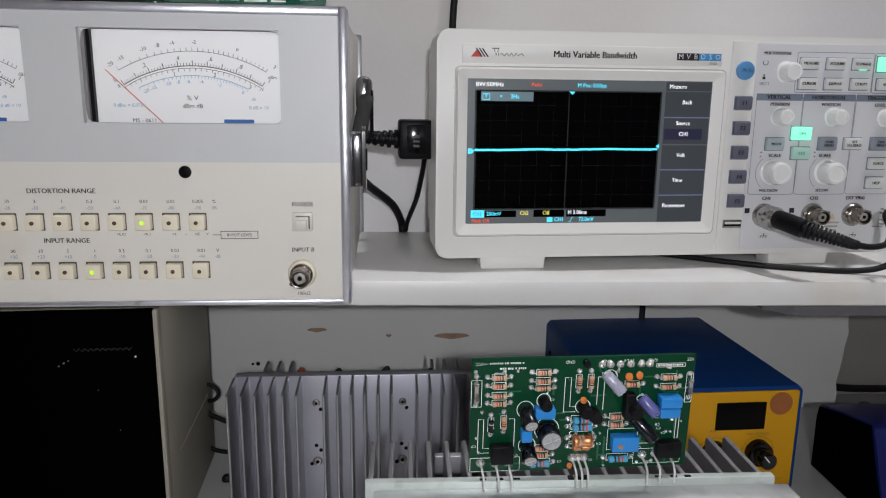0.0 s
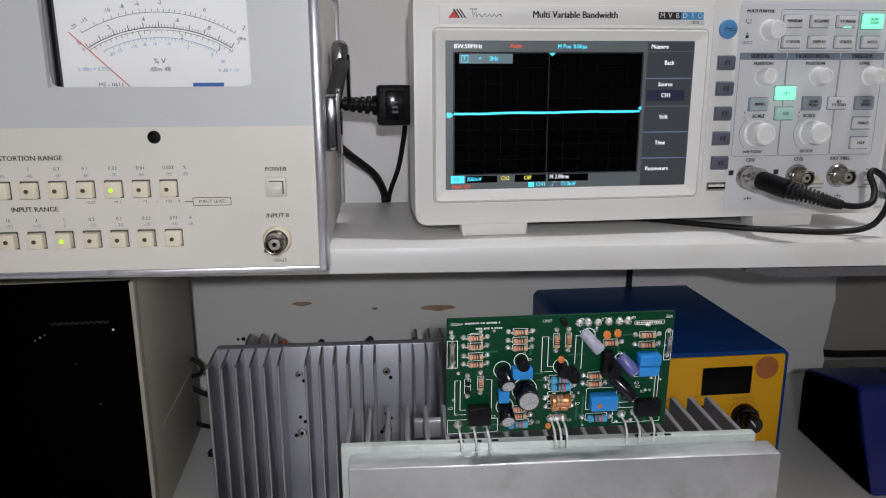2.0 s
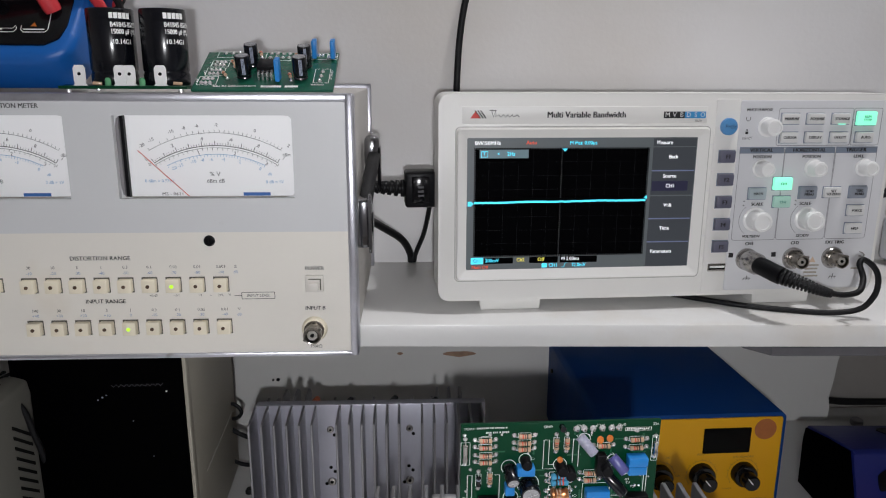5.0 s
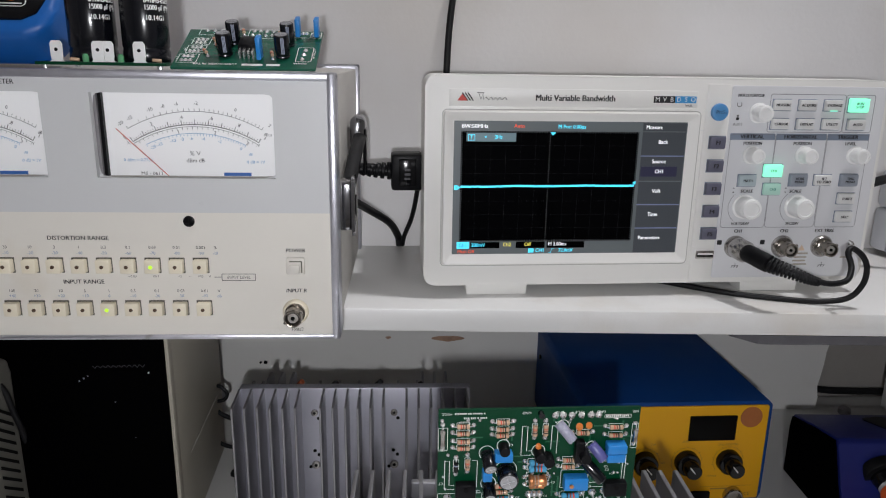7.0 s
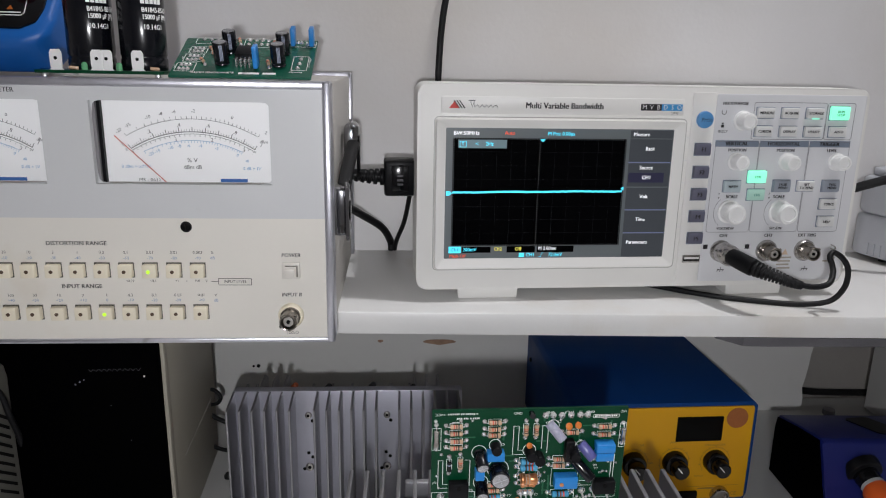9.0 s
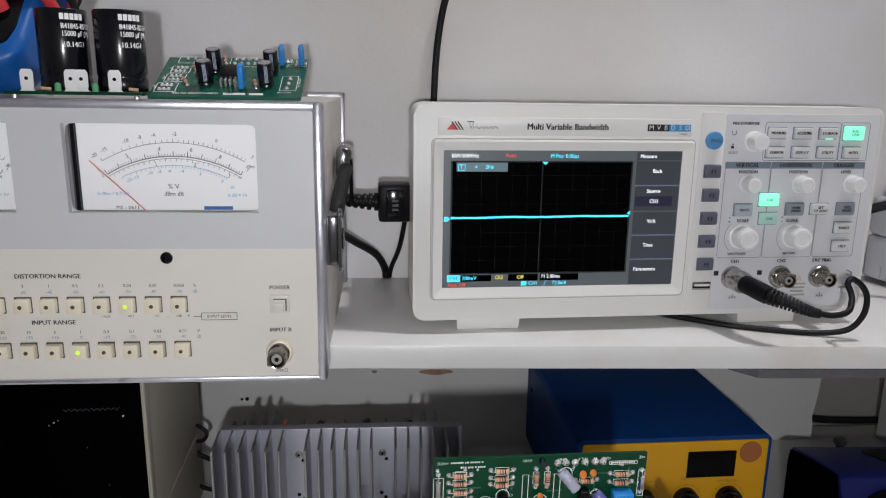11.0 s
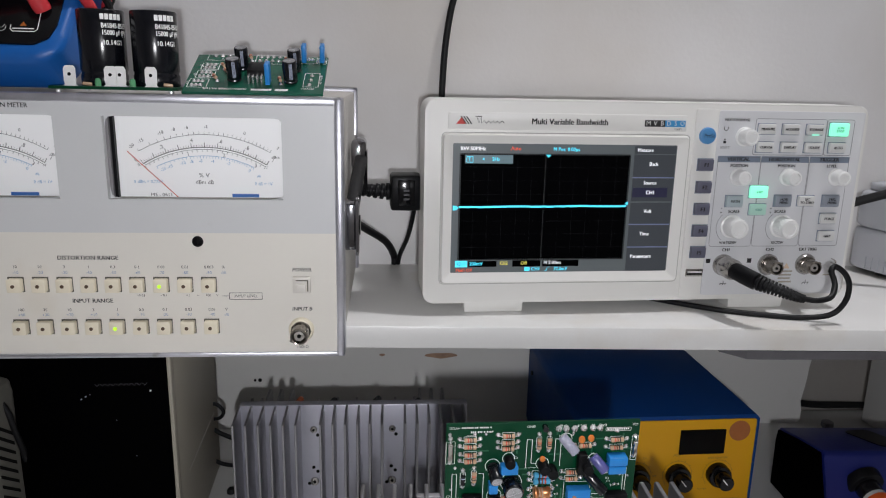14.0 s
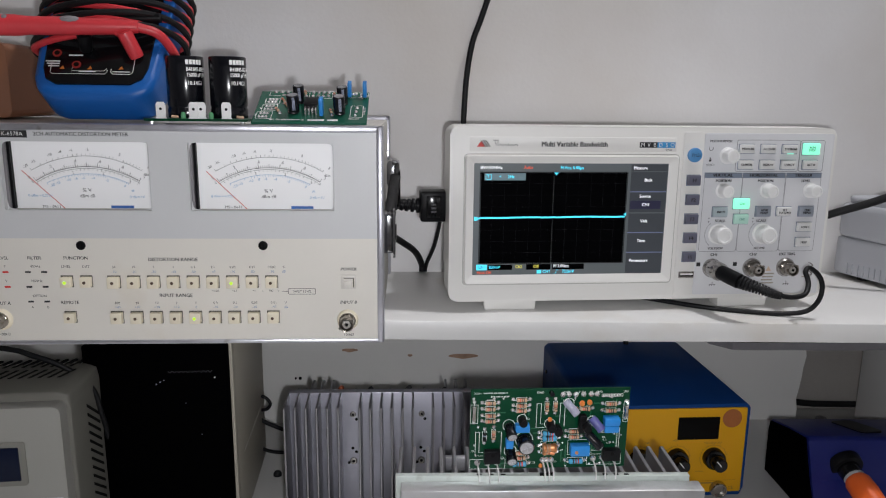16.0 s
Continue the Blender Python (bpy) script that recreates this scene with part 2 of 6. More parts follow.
def rod(p0, p1, r0, r1=None, seg=20, bev=0.0, bm=None):
    """A round bar from p0 to p1."""
    own = bmesh.new()
    p0, p1 = Vector(p0), Vector(p1)
    bmesh.ops.create_cone(own, cap_ends=True, segments=seg, radius1=r0, radius2=r0 if r1 is None else r1, depth=(p1 - p0).length)
    if bev:
        es = [e for e in own.edges if abs(e.verts[0].co.z - e.verts[1].co.z) < 1e-7]
        bmesh.ops.bevel(own, geom=es, offset=bev, segments=2, profile=0.5, affect="EDGES")
    q = (p1 - p0).to_track_quat("Z", "Y").to_matrix().to_4x4()
    return joined(bm, own, Matrix.Translation((p0 + p1) / 2) @ q)


def lathe(profile, m=None, seg=28, bm=None):
    """Turned body: profile of (radius, height) about local z."""
    own = bmesh.new()
    rings = []
    for r, z in profile:
        rings.append([own.verts.new((r * math.cos(2 * math.pi * i / seg), r * math.sin(2 * math.pi * i / seg), z)) for i in range(seg)])
    for a, b in zip(rings, rings[1:]):
        for i in range(seg):
            own.faces.new((a[i], a[(i + 1) % seg], b[(i + 1) % seg], b[i]))
    own.faces.new(rings[0]), own.faces.new(rings[-1])
    return joined(bm, own, m)


def prism(pts, y0, y1, r=0.0, seg=2, bm=None, m=None, axis="y"):
    """A flat outline (x, z) drawn out along y; with axis x, an outline (y, z) along x; with z, (x, y) along z."""
    own = bmesh.new()
    put = {"y": lambda a, b, d: (a, d, b), "x": lambda a, b, d: (d, a, b), "z": lambda a, b, d: (a, b, d)}[axis]
    lo, hi = [own.verts.new(put(a, b, y0)) for a, b in pts], [own.verts.new(put(a, b, y1)) for a, b in pts]
    n = len(pts)
    own.faces.new(lo), own.faces.new(hi[::-1])
    for i in range(n):
        own.faces.new((lo[i], hi[i], hi[(i + 1) % n], lo[(i + 1) % n]))
    if r:
        bmesh.ops.bevel(own, geom=own.edges[:], offset=r, segments=seg, profile=0.5, affect="EDGES", clamp_overlap=True)
    return joined(bm, own, m)


def rounded(x0, x1, z0, z1, r, n=5):
    out = []
    for cx, cz, a in ((x1 - r, z1 - r, 0), (x0 + r, z1 - r, 90), (x0 + r, z0 + r, 180), (x1 - r, z0 + r, 270)):
        for i in range(n + 1):
            t = radians(a + 90 * i / n)
            out.append((cx + r * math.cos(t), cz + r * math.sin(t)))
    return out


def smooth_line(pts, n=8):
    pts = [Vector(p) for p in pts]
    ext = [2 * pts[0] - pts[1], *pts, 2 * pts[-1] - pts[-2]]
    out = []
    for i in range(len(pts) - 1):
        a, b, c, d = ext[i:i + 4]
        for k in range(n):
            t = k / n
            out.append(0.5 * (2 * b + (c - a) * t + (2 * a - 5 * b + 4 * c - d) * t * t + (3 * b - a - 3 * c + d) * t ** 3))
    return out + [pts[-1]]


def cable(pts, r, seg=10, n=8, bm=None, flat=1.0):
    """A round cord swept along a smooth line."""
    own = bmesh.new()
    line = smooth_line(pts, n)
    rings, up = [], Vector((0.3, 0.2, 1)).normalized()
    for i, p in enumerate(line):
        d = (line[min(i + 1, len(line) - 1)] - line[max(i - 1, 0)]).normalized()
        s = d.cross(up)
        s = s.normalized() if s.length > 1e-4 else Vector((1, 0, 0))
        up = s.cross(d).normalized()
        rings.append([own.verts.new(p + r * (math.cos(2 * math.pi * k / seg) * s + flat * math.sin(2 * math.pi * k / seg) * up)) for k in range(seg)])
    for a, b in zip(rings, rings[1:]):
        for k in range(seg):
            own.faces.new((a[k], a[(k + 1) % seg], b[(k + 1) % seg], b[k]))
    own.faces.new(rings[0][::-1]), own.faces.new(rings[-1])
    return joined(bm, own)


FACE = pose(0, 0, 0, 90)
glyphs = {}


def letters(bm, text, x, z, size, y=-0.0004, align="CENTER", m=None, turn=0, squeeze=1.0, shear=0.0, bold=0.0):
    """Printed letters on a face that looks to -y; size is the height of a capital."""
    if isinstance(bm, tuple):
        own = letters(bmesh.new(), text, x, z, size, y, align, m, turn, squeeze, shear, bold)
        return part("lettering", own, *bm, smooth=False)
    if bold:
        letters(bm, text, x + bold * size, z, size, y - 0.00003, align, m, turn, squeeze, shear)
        x -= bold * size
    key = (text, align, shear)
    if key not in glyphs:
        cu = bpy.data.curves.new("letters", "FONT")
        cu.body, cu.align_x, cu.align_y, cu.resolution_u, cu.shear = text, align, "CENTER", 2, shear
        ob = bpy.data.objects.new("letters", cu)
        me = ob.to_mesh()
        glyphs[key] = ([v.co.copy() for v in me.vertices], [tuple(p.vertices) for p in me.polygons])
        ob.to_mesh_clear()
        bpy.data.objects.remove(ob)
        bpy.data.curves.remove(cu)
    vs, fs = glyphs[key]
    k = size / 0.72
    mat = Matrix.Translation((x, y, z)) @ pose(0, 0, 0, 0, turn, 0) @ FACE @ Matrix.Diagonal((k * squeeze, k, 1, 1))
    if m is not None:
        mat = m @ mat
    made = [bm.verts.new(mat @ v) for v in vs]
    for f in fs:
        try:
            bm.faces.new([made[i] for i in f])
        except ValueError:
            pass
    return bm


def slab(bm, x0, x1, z0, z1, y=-0.0003, th=0.0003):
    """A thin printed patch on a face that looks to -y."""
    if isinstance(bm, tuple):
        return part("printed_mark", slab(bmesh.new(), x0, x1, z0, z1, y, th), *bm, smooth=False)
    return box(x0, x1, y, y + th, z0, z1, bm=bm)


def stroke(bm, pts, w, y=-0.0003):
    """A printed line of width w through the points (x, z)."""
    if isinstance(bm, tuple):
        return part("printed_line", stroke(bmesh.new(), pts, w, y), *bm, smooth=False)
    pts = [Vector((a, b)) for a, b in pts]
    rows = []
    for i, p in enumerate(pts):
        d = (pts[min(i + 1, len(pts) - 1)] - pts[max(i - 1, 0)]).normalized()
        nrm = Vector((-d.y, d.x)) * w / 2
        rows.append((bm.verts.new((p.x + nrm.x, y, p.y + nrm.y)), bm.verts.new((p.x - nrm.x, y, p.y - nrm.y))))
    for a, b in zip(rows, rows[1:]):
        bm.faces.new((a[0], a[1], b[1], b[0]))
    return bm


def frame_line(bm, x0, x1, z0, z1, r, w, y=-0.0003):
    p = rounded(x0, x1, z0, z1, r, 4)
    return stroke(bm, p + [p[0]], w, y)


# ---- the room ----
ROOM = pose(0, 0.5765, 0, 0, 0, 2.5)      # along the wall behind the bench
SHELF_Z, BENCH_Z = 1.107, 0.917
solid("floor", box(-2.2, 2.2, -3.1, 0.2, -0.05, 0), FLOORM, ROOM, "pale stone tiled floor", "floor", "structure")
solid("ceiling", box(-2.2, 2.2, -3.1, 0.2, 2.65, 2.75), WALL, ROOM, "white painted ceiling", "ceiling", "structure")
solid("wall_north", box(-2.1, 2.1, 0.0, 0.12, 1.095, 2.65), WALL, ROOM, "white painted wall with faint yellowed patches", "wall", "structure")
solid("wall_north_lower", box(-2.1, 2.1, 0.105, 0.15, 0, 1.085), GREYWALL, ROOM, "dark grey wall behind the bench panel", "wall", "structure")
solid("wall_south", box(-2.1, 2.1, -3.1, -3.0, 0, 2.65), WALL, ROOM, "plain painted wall", "wall", "structure")
solid("wall_east", box(2.1, 2.2, -3.1, 0.2, 0, 2.65), WALL, ROOM, "plain painted wall", "wall", "structure")
solid("wall_west", box(-2.2, -2.1, -3.1, 0.2, 0, 2.65), WALL, ROOM, "plain painted wall", "wall", "structure")

# white board with a ragged saw-cut right edge
edge = [(0.4015 + 0.055 * (z - BENCH_Z) + 0.001 * math.sin(i * 2.3) + 0.0012 * math.cos(i * 5.1), z)
        for i, z in enumerate(BENCH_Z + (1.0945 - BENCH_Z) * k / 14 for k in range(15))]
panel = solid("back_panel", prism([(-1.2, BENCH_Z), *edge, (-1.2, 1.0945)], 0.0605, 0.0755), PANEL, ROOM, "white painted wooden back panel with knots and a ragged edge", "panel", "structure")
solid("bench_top", box(-1.2, 0.9, -0.62, 0.090, BENCH_Z - 0.025, BENCH_Z, 0.002), BENCH, ROOM, "white laminate bench top with scuffs", "worktop", "structure")
for x in (-1.18, 0.87):
    solid("bench_side", box(x, x + 0.02, -0.58, 0.12, 0, BENCH_Z - 0.025), SHELF, ROOM, "white laminate bench end panel", "bench panel", "structure")
shelf = solid("shelf_board", prism([(-1.1, -0.1286), (0.95, -0.1936), (0.95, -0.001), (-1.1, -0.001)], SHELF_Z - 0.0158, SHELF_Z, 0.0014, 2, axis="z"),
              SHELF, ROOM, "white laminate wall shelf with a worn front edge", "shelf", "structure")
solid("shelf_side_panel", box(0.4745, 0.4905, -0.165, 0.064, BENCH_Z + 0.0005, SHELF_Z - 0.0164, 0.001), PANEL, ROOM, "white upright panel under the shelf", "panel", "structure")


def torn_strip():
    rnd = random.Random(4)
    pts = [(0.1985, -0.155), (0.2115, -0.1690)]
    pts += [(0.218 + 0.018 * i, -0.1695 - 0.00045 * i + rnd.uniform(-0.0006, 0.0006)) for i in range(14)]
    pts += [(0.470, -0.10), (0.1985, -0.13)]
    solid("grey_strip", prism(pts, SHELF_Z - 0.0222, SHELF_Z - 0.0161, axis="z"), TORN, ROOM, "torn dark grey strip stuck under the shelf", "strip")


torn_strip()


def wood_knot(x, z, w, hgt, name="wood_knot"):
    pts = [(w * math.cos(a) * (abs(math.cos(a)) ** 0.6), hgt * math.sin(a) * (0.85 + 0.15 * math.sin(3 * a))) for a in [2 * math.pi * i / 24 for i in range(24)]]
    ob = part(name, prism([(x + a, z + b) for a, b in pts], 0.0597, 0.0613), KNOT, panel, "brown wood knot showing through the paint")
    return ob


wood_knot(0.0176, 0.9957, 0.0165, 0.0033)
wood_knot(-0.1077, 1.0030, 0.009, 0.0024)
wood_knot(-0.0415, 0.9967, 0.0028, 0.0016)
part("nail_head", rod((-0.1626, 0.0595, 0.971), (-0.1626, 0.0585, 0.971), 0.0018, seg=10), BLACK, panel)
part("nail_head", rod((-0.1675, 0.0595, 0.9708), (-0.1675, 0.0585, 0.9708), 0.0012, seg=10), BLACK, panel)


# ---- distortion meter ----
METER = pose(-0.0494, 0.3508, 1.1114, 0, 0, 2.95)
MW, MH, MD = 0.402, 0.1455, 0.19
meter = thing("distortion_meter", METER, "cream and grey two-dial distortion meter on the shelf", "test meter")
DIALS = (-0.0778, -0.1955)
# front plate: cream below, grey band above with the two dial windows cut through
part("lower_panel", box(-MW + 0.004, -0.0032, 0, 0.004, 0.0022, 0.0717), CREAM, meter, "cream painted control panel")
bm = bmesh.new()
xs = [-MW + 0.004]
for c in sorted(DIALS):
    xs += [c - 0.0463, c + 0.0463]
xs += [-0.0032]
box(xs[0], xs[-1], 0, 0.004, 0.0717, 0.0902, bm=bm)
box(xs[0], xs[-1], 0, 0.004, 0.1342, 0.1415, bm=bm)
for i in (0, 2, 4):
    box(xs[i], xs[i + 1], 0, 0.004, 0.0902, 0.1342, bm=bm)
part("upper_panel", bm, GREYP, meter, "grey painted dial panel")
bm = bmesh.new()
box(-MW, 0.001, -0.0015, 0.012, 0.1412, 0.1455, 0.001, bm=bm)
box(-MW, 0.001, -0.0015, 0.012, -0.0004, 0.0022, 0.0008, bm=bm)
part("frame_rail", bm, TRIM, meter, "scuffed aluminium frame rail")
for x in (-0.0034, -MW):
    part("frame_post", box(x, x + 0.0044, -0.002, 0.014, -0.0004, 0.1455, 0.0013), TRIM, meter, "scuffed aluminium corner post")
part("case_shell", box(-MW + 0.002, -0.0012, 0.012, MD, 0.0004, 0.1445, 0.002), CASEP, meter, "grey painted steel case")
bm = bmesh.new()
box(-MW, 0.0012, MD - 0.006, MD, 0.143, 0.1475, 0.001, bm=bm)
box(-0.0032, 0.0012, MD - 0.006, MD, 0.002, 0.1475, 0.001, bm=bm)
part("rear_frame", bm, TRIM, meter, "thin metal rear frame")
part("screw", rod((0.0, MD - 0.012, 0.092), (0.0022, MD - 0.012, 0.092), 0.0025, seg=12), BLACK, meter)
for x, y in ((-0.05, 0.09), (-MW + 0.05, 0.09), (-0.05, 0.17), (-MW + 0.05, 0.17)):
    part("foot", rod((x, y, -0.0042), (x, y, 0.001), 0.008), RUBBER, meter)


def dial(c):
    """One moving-coil dial in its window."""
    x0, x1, z0, z1 = c - 0.0463, c + 0.0463, 0.0902, 0.1342
    base = part("dial", box(x0, x1, 0.009, 0.0095, z0, z1), PAPER, meter, "white dial card with curved scales")
    # two solid strips colour in the graded shade of the left gap
    part("gap_shade_grey", box(x0, x0 + 0.0016, 0.0042, 0.0092, z0, z1), GREYGRIP, base, "dark grey strip shading the inner edge of the dial window")
    part("gap_shade_black", box(x0 + 0.0016, x0 + 0.0034, 0.0062, 0.0092, z0, z1), BLACK, base, "black strip shading the gap beside the dial card")
    for a, b, s in ((x0, z1, -1), (x1, z1, -1), (x0, z0, 1), (x1, z0, 1)):
        sx = 1 if a == x0 else -1
        part("window_corner", prism([(a, b), (a + sx * 0.006, b), (a + sx * 0.002, b + s * 0.0006), (a + sx * 0.0006, b + s * 0.002), (a, b + s * 0.006)], 0.0036, 0.0046), GREYP, base)
    ink, blue, grn, red, nav = bmesh.new(), bmesh.new(), bmesh.new(), bmesh.new(), bmesh.new()
    Y = 0.0088
    px, pz = c + 0.0035, 0.0545          # pivot of the scales

    def at(r, a):
        return px + r * math.sin(radians(a)), pz + r * math.cos(radians(a))

    def arc(bm, r, a0, a1, w):
        stroke(bm, [at(r, a0 + (a1 - a0) * i / 30) for i in range(31)], w, Y)

    def ticks(bm, r0, r1, angles, w):
        for a in angles:
            stroke(bm, [at(r0, a), at(r1, a)], w, Y)

    A0, A1 = -31.5, 31.5
    arc(ink, 0.0700, A0 + 1.5, A1 - 1.5, 0.0002)
    arc(ink, 0.0631, A0, A1, 0.00036)
    arc(ink, 0.0620, A0, A1, 0.0002)
    arc(blue, 0.0585, A0 + 5, A1 - 5, 0.00024)
    sp = [A0 + 1.5 + (A1 - A0 - 3) * (i / 26) ** 0.72 for i in range(27)]
    ticks(ink, 0.0700, 0.0716, sp, 0.0002)
    n = 50
    lin = [A0 + (A1 - A0) * i / n for i in range(n + 1)]
    ticks(ink, 0.0631, 0.0645, lin, 0.0002)
    ticks(ink, 0.0631, 0.0656, lin[::5], 0.00034)
    ticks(ink, 0.0620, 0.0606, lin[::2], 0.0002)
    ticks(blue, 0.0585, 0.0572, [A0 + 5 + (A1 - A0 - 10) * (i / 30) ** 0.72 for i in range(31)], 0.0002)
    for a, s in zip((-31.5, -27, -18, -12.5, -7, 1, 17, 32), ("-20", "-15", "-10", "-8", "-6", "-2", "0", "2")):
        x, z = at(0.0742, a)
        letters(ink, s, x, z, 0.0018, Y, turn=a)
    for a, s in zip((-33.5, -20, -6, 7.5, 20, 33), ("0", ".2", ".4", ".6", ".8", "1")):
        x, z = at(0.0670, a)
        letters(ink, s, x, z, 0.0020, Y, turn=a)
    for a, s in zip((-8.5, 10, 27), ("1", "2", "3")):
        x, z = at(0.0597, a)
        letters(ink, s, x, z, 0.0020, Y, turn=a)
    for a, s in zip((-24, -20, -12.5, -7.5, -2.5, 4, 13, 25), ("-20", "-15", "-10", "-8", "-6", "-4", "-2", "0")):
        x, z = at(0.0557, a)
        letters(blue, s, x, z, 0.0017, Y, turn=a)
    letters(ink, "dBm", c + 0.0415, 0.1125, 0.0017, Y)
    letters(ink, "V", c + 0.0365, 0.1068, 0.0015, Y)
    letters(ink, "%", c - 0.0318, 0.1075, 0.0016, Y)
    letters(blue, "dB", c + 0.032, 0.1020, 0.0014, Y)
    letters(ink, "% V", c + 0.0026, 0.1022, 0.0024, Y, squeeze=1.1)
    letters(grn, "dBm dB", c + 0.0026, 0.0984, 0.0022, Y)
    letters(blue, "0 dBm = 0.775V", c - 0.0275, 0.0985, 0.0017, Y)
    letters(blue, "0 dB = 1V", c + 0.0345, 0.0978, 0.0017, Y)
    slab(nav, c + 0.0172, c + 0.0318, 0.0903, 0.0921, Y, 0.0001)
    letters(ink, "MS - 0611", c - 0.0208, 0.0913, 0.0018, Y, squeeze=1.15)
    stroke(red, [(c - 0.0370, 0.1153), (c - 0.0116, 0.0904)], 0.00042, 0.0068)
    part("scale_print", ink, DARKINK, base, smooth=False)
    part("blue_scale_print", blue, CYANINK, base, smooth=False)
    part("unit_print", grn, DARKINK, base, smooth=False)
    part("maker_mark", nav, NAVYINK, base, smooth=False)
    part("needle", red, REDINK, base, "thin red needle at rest", smooth=False)
    z = 0.0670
    adj = part("zero_adjuster", rod((c - 0.0008, -0.0008, z), (c - 0.0008, 0.002, z), 0.0031, bev=0.0005), GLOSSB, meter, "black slotted zero adjuster")
    part("slot", box(c - 0.0011, c - 0.0005, -0.0011, 0, z - 0.0022, z + 0.0022), HOLE, adj)


for c in DIALS:
    dial(c)


def push_button(x, z, lit=False, s=0.0037):
    b = part("push_button", box(x - s, x + s, -0.0042, 0.001, z - s, z + s, 0.0006), CREAMBTN, meter, "lit cream push button" if lit else "cream push button")
    part("button_rim", box(x - s - 0.0006, x + s + 0.0004, -0.0004, 0.0004, z - s - 0.0005, z + s + 0.0007), SHADOWGAP, b, "dark gap round the button")
    part("indicator", rod((x - 0.0002, -0.0046, z), (x - 0.0002, -0.0038, z), 0.0010, seg=14), GREENLED if lit else LEDOFF, b)


CREAMBTN = material("cream_button", (0.74, 0.675, 0.53), 0.45, vary=0.03)
SHADOWGAP = material("button_gap_shadow", (0.10, 0.09, 0.07), 0.7)
LEDOFF = material("unlit_led", (0.09, 0.055, 0.035), 0.4)
R1, R2, STEP = -0.0737, -0.0734, 0.01288
dark, blue = (DARKINK, meter), (BLUEINK, meter)
row1 = (("0.003", "-90"), ("0.01", "-80"), ("0.03", "-70"), ("0.1", "-60"), ("0.3", "-50"), ("1", "-40"), ("3", "-30"), ("10", "-20"), ("30", "-10"))
row2 = (("0.01", "-40"), ("0.03", "-30"), ("0.1", "-20"), ("0.3", "-10"), ("1", "0"), ("3", "+10"), ("10", "+20"), ("30", "+30"), ("100", "+40"))
for i, ((a, b), (c, d)) in enumerate(zip(row1, row2)):
    x, x2 = R1 - STEP * i, R2 - STEP * i
    push_button(x, 0.0424, i == 2)
    push_button(x2, 0.0180, i == 4)
    letters(dark, a, x + 0.0003, 0.0525, 0.0017), letters(blue, b, x + 0.0003, 0.0493, 0.0017)
    letters(dark, c, x2 + 0.0005, 0.0279, 0.0017), letters(blue, d, x2 + 0.0005, 0.0250, 0.0017)
for x, z, u in ((-0.0655, 0.0525, "%"), (-0.0650, 0.0279, "V")):
    letters(dark, u, x, z, 0.0017)
    letters(blue, "dB", x, z - 0.0031, 0.0017)
for x, s in ((-0.111, "<0.03"), (-0.0985, "<0.1"), (-0.0855, "<1"), (-0.0800, "~"), (-0.0745, "100"), (-0.0695, "V")):
    letters(dark, s, x, 0.0362, 0.0014)
letters(dark, "DISTORTION RANGE", -0.1377, 0.0576, 0.0024, squeeze=1.02, bold=0.03)
letters(dark, "INPUT RANGE", -0.1372, 0.0331, 0.0024, squeeze=1.02, bold=0.03)
letters(dark, "INPUT LEVEL", -0.0539, 0.0357, 0.0016, shear=0.15)
frame_line(dark, -0.0630, -0.0449, 0.0338, 0.0376, 0.0003, 0.0003)
stroke(dark, [(-0.067, 0.0358), (-0.063, 0.0358)], 0.0003)
letters(dark, "POWER", -0.0226, 0.0510, 0.0022, shear=0.12, bold=0.03)
letters(dark, "INPUT B", -0.0229, 0.0280, 0.0022, shear=0.12, bold=0.03)
letters(dark, "100kΩ", -0.0232, 0.0052, 0.0018, shear=0.1)
letters(dark, "INPUT A", -0.2508, 0.0280, 0.0022, shear=0.12, bold=0.03)
letters(dark, "100kΩ", -0.2508, 0.0066, 0.0018, shear=0.1)
letters(dark, "FUNCTION", -0.2003, 0.0586, 0.0022, bold=0.03)
letters(dark, "LEVEL", -0.2070, 0.0528, 0.0017), letters(dark, "DIST", -0.1942, 0.0528, 0.0017)
letters(dark, "REMOTE", -0.2066, 0.0284, 0.0022, bold=0.03)
letters(dark, "FILTER", -0.2267, 0.0586, 0.0022, bold=0.03)
letters(dark, "400Hz", -0.2267, 0.0530, 0.0017), letters(dark, "1000Hz", -0.2267, 0.0432, 0.0017)
letters(dark, "OPTION", -0.2257, 0.0330, 0.0017), letters(dark, "A", -0.2310, 0.0253, 0.0017), letters(dark, "B", -0.2210, 0.0253, 0.0017)
letters(dark, "LEVEL", -0.2470, 0.0586, 0.0022)
for z in (0.0492, 0.0392, 0.0291):
    for x in (-0.2318, -0.2214):
        slab(dark, x - 0.0018, x + 0.0018, z - 0.0006, z + 0.0006)
for x, s in ((-0.2460, "P"), (-0.2460, "V")):
    letters(dark, s, x, 0.0530 if s == "P" else 0.0432, 0.0017)
letters(dark, "2CH AUTOMATIC DISTORTION METER", -0.1898, 0.1389, 0.0025, squeeze=0.97, bold=0.03)
for x, z in ((-0.2460, 0.0492), (-0.2457, 0.0392)):
    part("indicator_window", box(x - 0.0018, x + 0.0018, -0.0005, 0.0002, z - 0.0006, z + 0.0006), REDINK, meter)
plate = part("model_plate", box(-0.2420, -0.2232, -0.0006, 0.0002, 0.1366, 0.1411), DARKINK, meter, "dark model plate with pale lettering")
bm = letters(bmesh.new(), "K-6578A", -0.2320, 0.1389, 0.0026, -0.0009)
part("model_lettering", bm, WHITEINK, plate, smooth=False)
